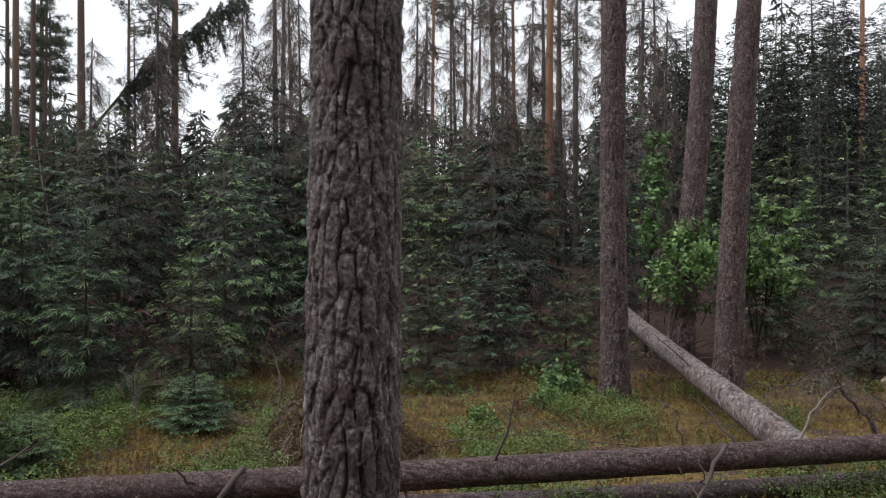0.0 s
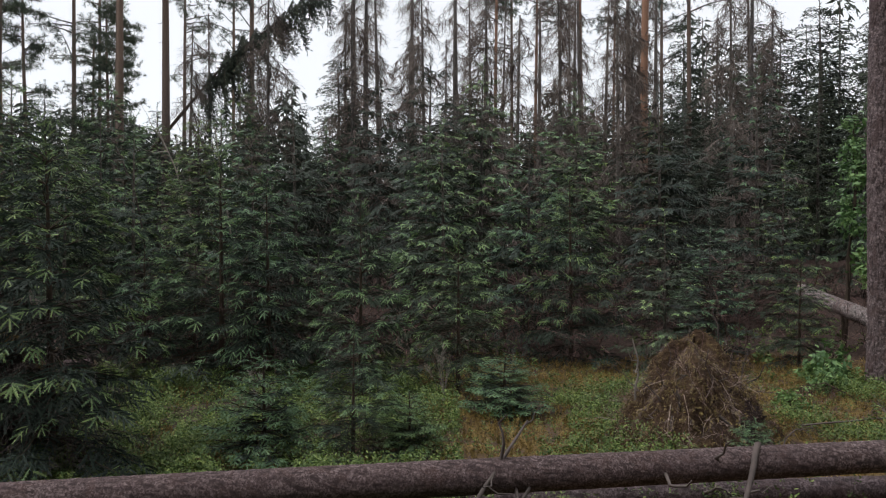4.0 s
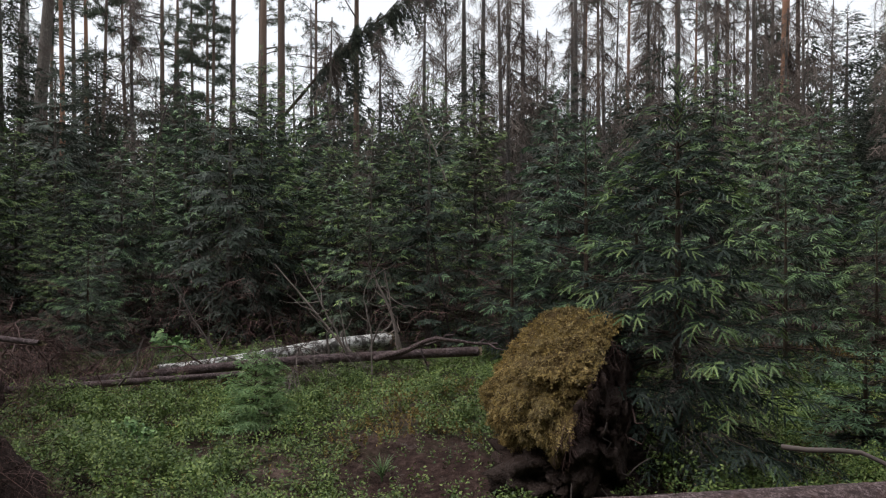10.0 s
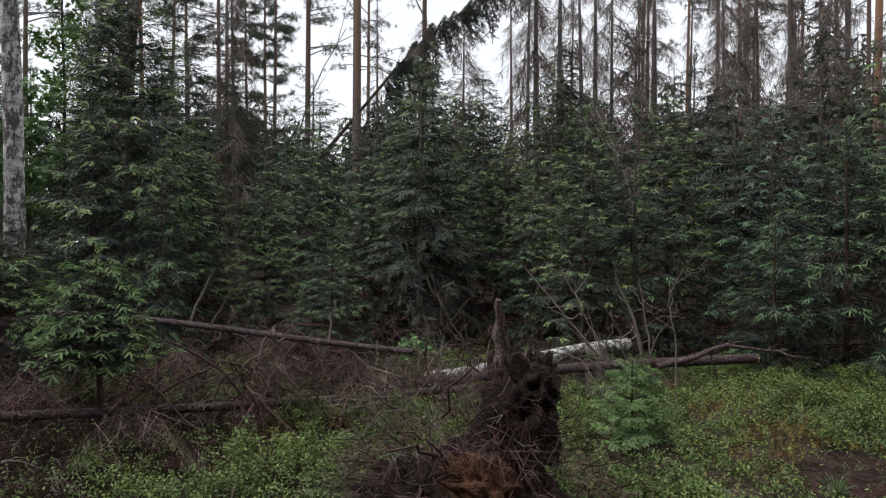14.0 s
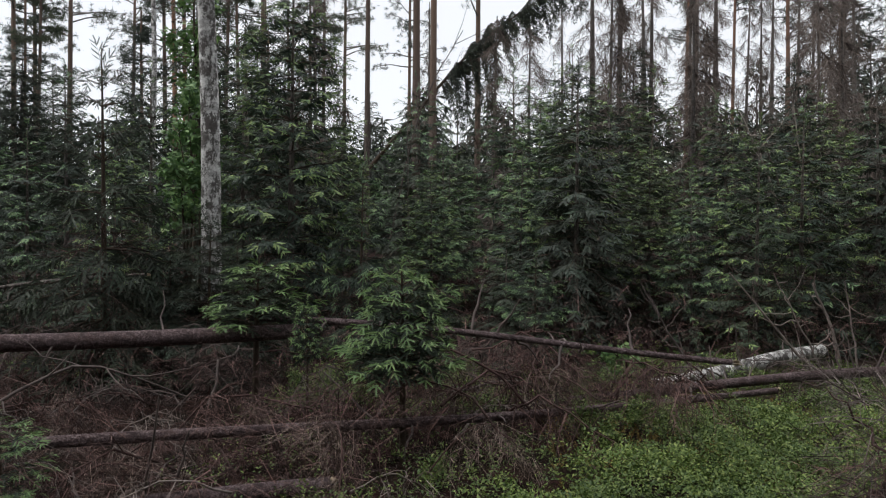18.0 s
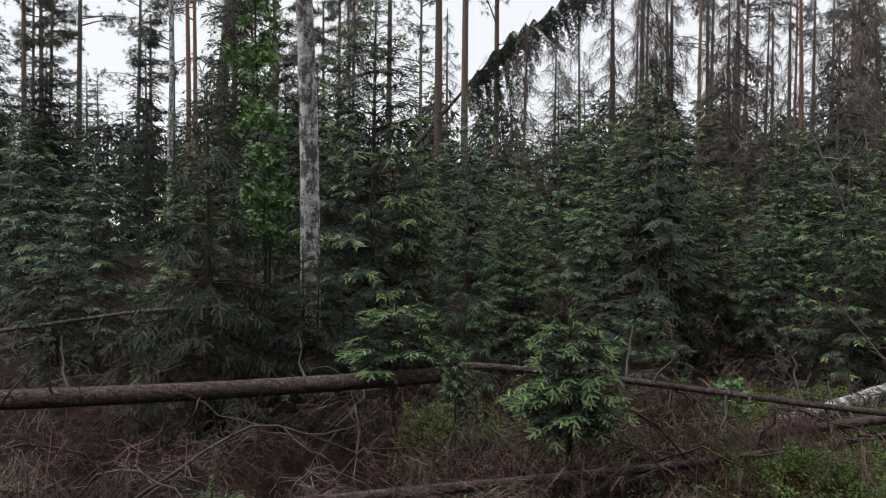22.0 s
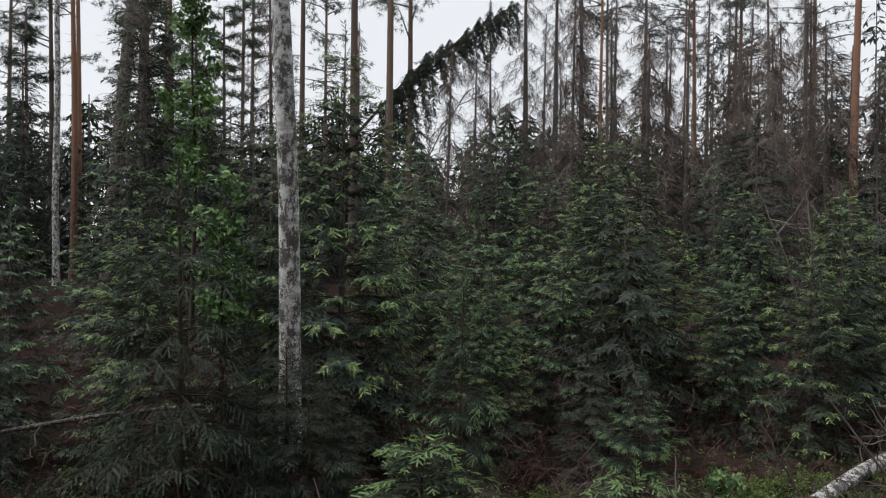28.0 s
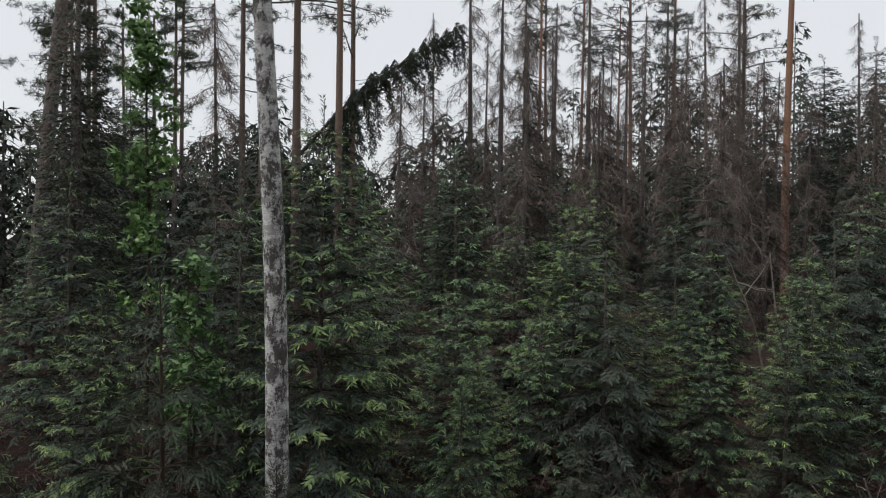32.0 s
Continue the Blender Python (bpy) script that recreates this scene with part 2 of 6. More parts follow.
M_OCHRE = needles("dry_moss_fronds", (0.075, 0.055, 0.022), (0.235, 0.155, 0.052), (0.42, 0.30, 0.105), 0.4, 0.08)
M_TWIG = twigwood("grey_dead_twigs", (0.046, 0.038, 0.037), (0.205, 0.170, 0.162))
M_BROWN = twigwood("brown_dead_twigs", (0.015, 0.009, 0.009), (0.19, 0.118, 0.108))
M_STEM = twigwood("living_twig_wood", (0.045, 0.034, 0.026), (0.10, 0.078, 0.058))
M_DEADGREY = twigwood("weathered_dead_twigs", (0.085, 0.069, 0.063), (0.235, 0.20, 0.182))
M_STRAW = twigwood("straw_grey_twigs", (0.030, 0.020, 0.018), (0.46, 0.36, 0.32))
M_ASH = twigwood("ash_grey_twigs", (0.10, 0.082, 0.077), (0.40, 0.345, 0.325))
M_PALE = twigwood("bleached_twigs", (0.17, 0.15, 0.135), (0.34, 0.31, 0.285))


def mossy(name, a, b, c, soil):
    k = Nodes(name)
    f = k.noise(26, 6)
    p = k.noise(4.5, 4)
    col = k.ramp(f, (0.28, a), (0.5, b), (0.74, c))
    col = k.mix(k.ramp(p, (0.46, (0, 0, 0)), (0.62, (1, 1, 1))), col, k.mix(f, soil, b))
    return k.finish(col, 0.95, k.bump(k.math("ADD", f, k.math("MULTIPLY", k.noise(90, 3), 0.5)), 1.0, 0.03), spec=0.1)


M_MOSS = mossy("dry_moss", (0.035, 0.024, 0.012), (0.115, 0.080, 0.032), (0.24, 0.185, 0.07), (0.05, 0.032, 0.02))
M_SOIL = mossy("torn_soil", (0.016, 0.012, 0.011), (0.042, 0.030, 0.027), (0.095, 0.070, 0.062), (0.045, 0.028, 0.023))
M_RUST = mossy("rotten_red_wood", (0.03, 0.017, 0.013), (0.12, 0.060, 0.036), (0.24, 0.135, 0.082), (0.04, 0.024, 0.02))
M_LITTER = mossy("needle_litter", (0.028, 0.019, 0.014), (0.085, 0.055, 0.034), (0.17, 0.118, 0.068), (0.045, 0.028, 0.02))
M_CUT = mossy("pale_broken_wood", (0.25, 0.19, 0.13), (0.42, 0.34, 0.25), (0.52, 0.45, 0.35), (0.3, 0.2, 0.13))


def ground_material():
    k = Nodes("forest_floor")
    f = k.noise(21, 6)
    g = k.noise(0.55, 4)
    d = k.noise(3.1, 5)
    litter = k.ramp(f, (0.28, (0.028, 0.018, 0.016)), (0.5, (0.088, 0.058, 0.048)), (0.74, (0.18, 0.128, 0.108)))
    moss = k.ramp(k.noise(33, 5), (0.3, (0.06, 0.042, 0.018)), (0.52, (0.19, 0.128, 0.050)), (0.72, (0.33, 0.235, 0.095)))
    green = k.ramp(f, (0.3, (0.016, 0.015, 0.010)), (0.7, (0.050, 0.042, 0.024)))
    xyz = k.n.new("ShaderNodeSeparateXYZ")
    k.l.new(k.tc.outputs["Object"], xyz.inputs[0])
    east = k.ramp(k.math("ADD", k.math("MULTIPLY", xyz.outputs["X"], 0.06), k.math("ADD", g, 0.05)), (0.32, (0, 0, 0)), (0.46, (1, 1, 1)))
    # Litter and green floor turn darker and redder towards the west.
    west_tint = k.ramp(k.math("ADD", k.math("MULTIPLY", xyz.outputs["X"], 0.1), k.math("ADD", g, 1.0)), (0.35, (0.30, 0.22, 0.21)), (0.6, (1, 1, 1)))
    litter, green = k.mix(1.0, litter, west_tint, "MULTIPLY"), k.mix(1.0, green, west_tint, "MULTIPLY")
    base = k.mix(k.ramp(d, (0.40, (0, 0, 0)), (0.56, (1, 1, 1))), litter, k.mix(east, green, moss))
    soil = k.ramp(f, (0.3, (0.018, 0.011, 0.010)), (0.55, (0.050, 0.030, 0.026)), (0.75, (0.12, 0.080, 0.068)))
    ex = k.math("MULTIPLY", k.math("ADD", xyz.outputs["X"], 7.65), 1.2)
    ey = k.math("MULTIPLY", k.math("ADD", xyz.outputs["Y"], -5.2), 1.0)
    far = k.math("SQRT", k.math("ADD", k.math("MULTIPLY", ex, ex), k.math("MULTIPLY", ey, ey)), 0.0)
    bare = k.ramp(k.math("MULTIPLY", k.math("ADD", far, k.math("MULTIPLY", d, 1.5)), 0.55), (0.70, (1, 1, 1)), (0.98, (0, 0, 0)))
    # Further back the floor is mixed towards a darker litter tone.
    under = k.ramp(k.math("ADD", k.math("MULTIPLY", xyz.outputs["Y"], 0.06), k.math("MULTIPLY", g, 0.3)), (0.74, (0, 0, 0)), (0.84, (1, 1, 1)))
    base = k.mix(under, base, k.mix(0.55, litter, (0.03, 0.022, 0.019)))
    base = k.mix(bare, base, soil)
    h = k.math("ADD", f, k.math("MULTIPLY", k.noise(70, 3), 0.6))
    return k.finish(base, 0.95, k.bump(h, 0.9, 0.03), spec=0.1)


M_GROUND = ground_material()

# ---------------------------------------------------------------- geometry helpers
RNG = np.random.default_rng(7)


class Geo:
    """Collects vertices and faces of one mesh."""

    def __init__(self):
        self.v, self.f, self.m, self.n, self.depth, self.tone = [], [], [], 0, None, None

    def add(self, verts, faces, mat=0):
        verts, faces = np.asarray(verts, float), np.asarray(faces, int)
        self.v.append(verts)
        self.f.append(faces + self.n)
        self.m.append(np.full(len(faces), mat))
        self.n += len(verts)

    def mesh(self, name, mats, smooth=False):
        me = bpy.data.meshes.new(name)
        v = np.concatenate(self.v)
        sizes = np.concatenate([np.full(len(f), f.shape[1]) for f in self.f])
        loops = np.concatenate([f.ravel() for f in self.f])
        me.vertices.add(len(v))
        me.vertices.foreach_set("co", v.astype(np.float32).ravel())
        me.loops.add(len(loops))
        me.loops.foreach_set("vertex_index", loops.astype(np.int32))
        me.polygons.add(len(sizes))
        me.polygons.foreach_set("loop_start", np.concatenate(([0], np.cumsum(sizes)[:-1])).astype(np.int32))
        me.polygons.foreach_set("material_index", np.concatenate(self.m).astype(np.int32))
        if smooth:
            me.polygons.foreach_set("use_smooth", np.ones(len(sizes), bool))
        me.update(calc_edges=True)
        me.validate()
        for m in mats:
            me.materials.append(m)
        if self.depth is not None:
            for key, values in (("furrow", self.depth), ("tone", self.tone)):
                full = np.zeros(len(v), np.float32)
                full[:len(values)] = values
                me.attributes.new(key, "FLOAT", "POINT").data.foreach_set("value", full)
        return me


def part(name, geo, mats, parent=None, label="", smooth=False):
    """One mesh object, under a thing or a part."""
    mats = mats if isinstance(mats, (list, tuple)) else [mats]
    ob = new(name, geo.mesh(name, mats, smooth) if isinstance(geo, Geo) else geo)
    if parent:
        ob.parent = parent
    if label:
        ob["label"] = label
    return ob


def unit(v):
    v = np.asarray(v, float)
    return v / np.maximum(np.linalg.norm(v, axis=-1, keepdims=True), 1e-9)


def frames_of(d, up):
    """Turn matrices whose first axis is d and whose third lies near up."""
    x = unit(d)
    y = unit(np.cross(up, x))
    z = np.cross(x, y)
    return np.stack([x, y, z], axis=-1)


def stamp(geo, template, pos, turn, size, mat=0):
    """Lays a template (vertices, triangles) at many places in one go."""
    tv, tf = template
    pos, size = np.asarray(pos, float), np.asarray(size, float)
    if not len(pos):
        return
    if size.ndim == 1:
        size = np.repeat(size[:, None], 3, 1)
    v = np.einsum("nij,nkj->nki", turn, tv[None] * size[:, None, :]) + pos[:, None, :]
    f = tf[None] + (np.arange(len(pos)) * len(tv))[:, None, None]
    geo.add(v.reshape(-1, 3), f.reshape(-1, tf.shape[1]), mat)


def tube(geo, pts, radii, sides=6, mat=0, wobble=None, cap=True):
    """A tapering tube through pts. wobble gives a factor on the radius and the skin's furrows."""
    pts, radii = np.asarray(pts, float), np.broadcast_to(np.asarray(radii, float), len(pts))
    tan = unit(np.gradient(pts, axis=0))
    ref = np.array([0.0, 0, 1]) if abs(tan[:, 2]).mean() < 0.8 else np.array([0.0, 1, 0])
    a = unit(np.cross(tan, ref))
    b = np.cross(tan, a)
    ang = np.linspace(0, 2 * np.pi, sides, endpoint=False)
    ring = np.cos(ang)[None, :, None] * a[:, None] + np.sin(ang)[None, :, None] * b[:, None]
    r = np.repeat(radii[:, None], sides, 1)
    if wobble is not None:
        factor, deep, tone = wobble(pts, ang, ring, radii)
        r = r * factor
        geo.depth, geo.tone = deep.ravel(), tone.ravel()
    v = pts[:, None] + ring * r[..., None]
    n = len(pts)
    i, j = np.meshgrid(np.arange(n - 1), np.arange(sides), indexing="ij")
    j2 = (j + 1) % sides
    f = np.stack([i * sides + j, i * sides + j2, (i + 1) * sides + j2, (i + 1) * sides + j], -1).reshape(-1, 4)
    geo.add(v.reshape(-1, 3), f, mat)
    if cap and sides >= 3:
        for k, c in ((0, pts[0]), (n - 1, pts[-1])):
            rim = v[k]
            fan = np.array([[m, (m + 1) % sides, sides] for m in range(sides)])
            geo.add(np.vstack([rim, c]), fan if k else fan[:, [1, 0, 2]], mat)


def bend(a, b, n, sag=0.0, jitter=0.0, rng=RNG):
    """Points from a to b, sagging and a little uneven."""
    a, b = np.asarray(a, float), np.asarray(b, float)
    s = np.linspace(0, 1, n)[:, None]
    p = a + (b - a) * s
    p[:, 2] -= sag * 4 * (s * (1 - s))[:, 0]
    if jitter:
        w = rng.normal(0, jitter, (n, 3))
        w[0] = w[-1] = 0
        p += w
    return p


def bark_relief(amount, cell, tall, seed, lip=0.3):
    """Scaly bark as real relief: upright plates parted by furrows, their lower lips lifted.
    Gives the radius factor, the depth of the furrow and a tone for each plate."""
    def f(pts, ang, ring, radii):
        out = np.ones((len(pts), len(ang)))
        deep, tone = np.zeros_like(out), np.zeros_like(out)
        arc = np.concatenate(([0], np.cumsum(np.linalg.norm(np.diff(pts, axis=0), axis=1)))) + seed * 3.1
        size = Vector((cell, cell, tall))
        for i, s_ in enumerate(arc):
            R = radii[i]
            for j, a in enumerate(ang):
                p = Vector((math.cos(a) * R, math.sin(a) * R, s_))
                w = noise.noise_vector(Vector((p.x / cell * 0.5, p.y / cell * 0.5, s_ / tall * 0.7)))
                q = Vector((p.x / cell + 0.5 * w.x, p.y / cell + 0.5 * w.y, s_ / tall + 0.45 * w.z))
                d, near = noise.voronoi(q)
                gap = near[1] - near[0]
                gap = Vector((gap.x * cell, gap.y * cell, gap.z * tall))
                across = 1 - 0.6 * abs(gap.z) / max(gap.length, 1e-6)
                e = min(max((d[1] - d[0]) / 0.42, 0), 1)
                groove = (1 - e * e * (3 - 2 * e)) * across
                kind = (math.sin(near[0].x * 12.99 + near[0].y * 78.2 + near[0].z * 37.7) * 4375.5) % 1.0
                d2, near2 = noise.voronoi(Vector((p.x / cell * 2.1 + 0.3 * w.y, p.y / cell * 2.1 + 0.3 * w.x, s_ / tall * 3.4 + 0.3 * w.z)))
                step = (math.sin(near2[0].x * 31.7 + near2[0].y * 17.3 + near2[0].z * 71.1) * 2751.3) % 1.0
                rim = min((d2[1] - d2[0]) / 0.25, 1)
                grain = noise.noise(p * 130)
                out[i, j] = 1 + amount * (0.35 - groove + 0.30 * (kind - 0.5) + lip * (near[0].z - q.z)
                                          + 0.34 * (step - 0.5) * rim - 0.16 * (1 - rim) + 0.10 * grain)
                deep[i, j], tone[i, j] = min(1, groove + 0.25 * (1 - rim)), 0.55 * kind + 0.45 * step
        return out, deep, tone
    return f


def height(x, y):
    """The lie of the land."""
    rise = min(max((y - 10) / 22, 0), 1)
    rise = 1.1 * rise * rise * (3 - 2 * rise)
    near = max(0.0, 1 - (abs(y - 7) / 60) ** 2)
    n = 0.11 * noise.noise(Vector((x * 0.45, y * 0.45, 0))) + 0.05 * noise.noise(Vector((x * 1.4, y * 1.4, 4)))
    n += 0.03 * noise.noise(Vector((x * 4.1, y * 4.1, 8)))
    pit = -0.22 * math.exp(-((x + 7.6) ** 2 / 0.5 + (y - 4.9) ** 2 / 0.5))
    return rise + n * near + pit


# needle templates ------------------------------------------------
def twig_template(n, wide, length, rise=0.35, top=0):
    """A shoot along x: slim needles down both sides and some above."""
    v, f = [], []
    for side in (-1, 1):
        for i in range(n):
            s = (i + 0.5) / n
            l = length * (1.0 - 0.45 * s)
            b0, b1 = s - wide / 2, s + wide / 2
            tip = (s + l * 0.75, side * l, rise * l * (0.4 if i % 2 else -0.5))
            k = len(v)
            v += [(b0, 0, 0.0), (b1, 0, 0.0), tip]
            f.append((k, k + 1, k + 2))
    for i in range(top):
        s = (i + 0.5) / top
        l = length * 0.8
        k = len(v)
        v += [(s - wide / 2, 0, 0), (s + wide / 2, 0, 0), (s + l * 0.9, 0.15 * l * (1 if i % 2 else -1), l * 0.8)]
        f.append((k, k + 1, k + 2))
    k = len(v)
    v += [(0.9, -0.03, 0), (0.9, 0.03, 0), (1.1, 0, 0.02)]
    f.append((k, k + 1, k + 2))
    return np.array(v, float), np.array(f, int)


def finger(geo, a, d, l, w, teeth, tilt=0.25, stout=0.22):
    """One shoot of a spray: a slim blade, with needle teeth where it is seen from near."""
    m = frames_of(np.array(d, float)[None], np.array([[0.05, 0, 1.0]]))[0]
    v, f = [], []
    core = w * (stout if teeth else 0.5)
    ax = np.array((0, 1, tilt)) * core
    v += [(0, 0, 0), tuple(np.array([0.45, 0, 0]) * l + ax), (l, 0, 0), tuple(np.array([0.35, 0, 0]) * l - ax)]
    f += [(0, 1, 2), (0, 2, 3)]
    for i in range(teeth):
        s_ = (i + 0.5) / teeth * 0.92
        for side in (-1, 1):
            k = len(v)
            n = w * (1 - 0.3 * s_)
            v += [(s_ * l - 0.035 * l, 0, 0), (s_ * l + 0.035 * l, 0, 0), (s_ * l + n * 0.8, side * n, n * (0.5 if i % 2 else -0.35))]
            f.append((k, k + 1, k + 2))
    geo.add(np.array(v) @ m.T + np.array(a, float), f)


def fan_template(pairs, w, teeth, hang=0.26, spread=0.9, seed=1, short=0.42, stout=0.22):
    """A spruce spray: a thin twig with pairs of short, uneven, drooping shoots."""
    g = Geo()
    r = np.random.default_rng(seed)
    g.add([(0, -0.008, 0), (0, 0.008, 0), (0.75, 0, 0)], [(0, 1, 2)])
    finger(g, (1.0 - short * 1.1, 0, 0), (1, r.normal(0, 0.1), -0.1), short * 1.1, w, teeth, 0.2, stout)
    for i in range(pairs):
        s_ = 0.06 + 0.66 * i / max(1, pairs - 1) if pairs > 1 else 0.35
        for side in (-1, 1):
            l = short * (1.15 - 0.35 * s_) * r.uniform(0.75, 1.2)
            finger(g, (s_ + r.normal(0, 0.04), 0, 0), (0.75, side * spread * r.uniform(0.7, 1.3), r.normal(-0.3, 0.25)), l, w * 0.95, teeth, r.uniform(-0.8, 0.8), stout)
    v = np.concatenate(g.v)
    v[:, 2] -= hang * (v[:, 0] ** 2 + 0.6 * v[:, 1] ** 2)
    return v, np.concatenate(g.f)


SPRAY_FAR = fan_template(2, 0.14, 0, 0.4)


def hand_template(pairs, w, teeth, seed, long=0.42, hang=0.3, cross=True, spread=0.85):
    """A branchlet that ends in a hand of stout shoots; gives its inner and its outer shoots apart."""
    r = np.random.default_rng(seed)
    inner, outer = Geo(), Geo()
    inner.add([(0, -0.012, 0), (0, 0.012, 0), (0.8, 0, 0)], [(0, 1, 2)])
    todo = [(0.58, 0.0, long * 1.1)]
    for i in range(pairs):
        at_s = 0.08 + 0.56 * i / max(1, pairs - 1)
        for side in (-1, 1):
            todo.append((at_s + r.normal(0, 0.03), side * spread * r.uniform(0.75, 1.25), long * r.uniform(0.8, 1.2)))
    for at_s, sd, l in todo:
        d = np.array([0.8, sd, r.normal(-0.12, 0.18)])
        m = frames_of(d[None], np.array([[0.05, 0, 1.0]]) + r.normal(0, 0.55, (1, 3)))[0]
        v = [(0, 0, 0), (0.35 * l, w, 0), (l, 0, 0), (0.35 * l, -w, 0), (0.75 * l, 0.8 * w, 0), (0.75 * l, -0.8 * w, 0)]
        f = [(0, 1, 3), (1, 4, 3), (3, 4, 5), (4, 2, 5)]
        if not cross:
            v, f = [(0, 0, 0), (0.55 * l, w * 1.1, 0), (l, 0, 0), (0.45 * l, -w * 1.1, 0)], [(0, 1, 2), (0, 2, 3)]
        else:
            k = len(v)
            v += [(0, 0, 0), (0.5 * l, 0, w * 0.9), (l * 0.97, 0, 0), (0.5 * l, 0, -w * 0.55)]
            f += [(k, k + 1, k + 2), (k, k + 2, k + 3)]
        slim = 0.2 / max(teeth, 1)
        for i in range(teeth):
            q = (i + 0.6) / teeth * 0.95
            for side in (-1, 1):
                k = len(v)
                n = w * 2.1
                v += [(q * l - slim * l, side * w * 0.4, 0), (q * l + slim * l, side * w * 0.4, 0), (q * l + n * 0.7, side * n, n * r.uniform(-0.5, 0.6))]
                f.append((k, k + 1, k + 2))
        v = np.array(v) @ m.T + np.array([at_s, 0, 0])
        (outer if at_s > 0.3 else inner).add(v, f)
    out = []
    for g in (inner, outer):
        v = np.concatenate(g.v)
        v[:, 2] -= hang * (v[:, 0] ** 2 + 0.7 * v[:, 1] ** 2)
        out.append((v, np.concatenate(g.f)))
    return out


HAND_FINE = hand_template(4, 0.020, 5, 21, 0.34)
HAND_MID = hand_template(5, 0.032, 0, 22, 0.29, cross=False)
HAND_FAR = hand_template(4, 0.042, 0, 23, 0.27, cross=False)
HAND_STUB = hand_template(3, 0.034, 7, 24, 0.42, 0.15)
SHOOT = twig_template(3, 0.22, 0.34, top=2)


def tuft_template(n, rng):
    v, f = [], []
    for i in range(n):
        d = unit(rng.normal(0, 1, 3) + np.array([0, 0, 0.5]))
        s = unit(np.cross(d, rng.normal(0, 1, 3))) * 0.04
        k = len(v)
        base = d * 0.1
        v += [base - s, base + s, d * rng.uniform(0.7, 1.1)]
        f.append((k, k + 1, k + 2))
    return np.array(v), np.array(f)


TUFT = tuft_template(20, np.random.default_rng(3))


def leaf_template(n, rng, spread=1.0):
    """A sprig of oval, slightly folded leaves."""
    v, f = [], []
    for i in range(n):
        c = rng.normal(0, 0.32, 3) * spread
        d = unit(rng.normal(0, 1, 3) * (1, 1, 0.4))
        s = unit(np.cross(d, (0, 0, 1.0) + rng.normal(0, 0.35, 3))) * 0.17
        l = d * 0.30
        k = len(v)
        fold = np.array([0, 0, 0.05])
        v += [c - l, c - s * 0.9 + fold - l * 0.1, c + l, c + s * 0.9 + fold - l * 0.1]
        f += [(k, k + 1, k + 2), (k, k + 2, k + 3)]
    return np.array(v), np.array(f)


LEAVES = leaf_template(9, np.random.default_rng(5))
LEAVES_LOW = leaf_template(7, np.random.default_rng(6), 1.15)


def dead_template(n, rng, w=1.0):
    """A bare twig with fine side twigs, all drooping in arcs."""
    v, f = [], []

    def arc(p0, d, l, w):
        d = unit(d)
        side = unit(np.cross(d, (0.3, 0.2, 1.0))) * w
        p1 = p0 + d * l * 0.55
        p2 = p1 + unit(d + np.array([0, 0, -0.75])) * l * 0.5
        k = len(v)
        v.extend([p0 - side, p0 + side, p1 - side * 0.7, p1 + side * 0.7, p2])
        f.extend([(k, k + 1, k + 3), (k, k + 3, k + 2), (k + 2, k + 3, k + 4)])
    arc(np.zeros(3), np.array([1.0, 0, 0.12]), 1.05, 0.008 * w)
    for i in range(n):
        t = 0.15 + 0.8 * i / n
        b = np.array([t, 0, 0.1 * t - 0.4 * max(0, t - 0.5) ** 1.5])
        arc(b, np.array([rng.uniform(0.3, 1.0), rng.choice([-1, 1]) * rng.uniform(0.3, 1.0), rng.normal(0, 0.4)]), rng.uniform(0.2, 0.55), 0.0042 * w)
    return np.array(v), np.array(f)


DEADTWIG = dead_template(9, np.random.default_rng(11))
DEADFAR = dead_template(7, np.random.default_rng(12), 2.4)

# ---------------------------------------------------------------- tree builders


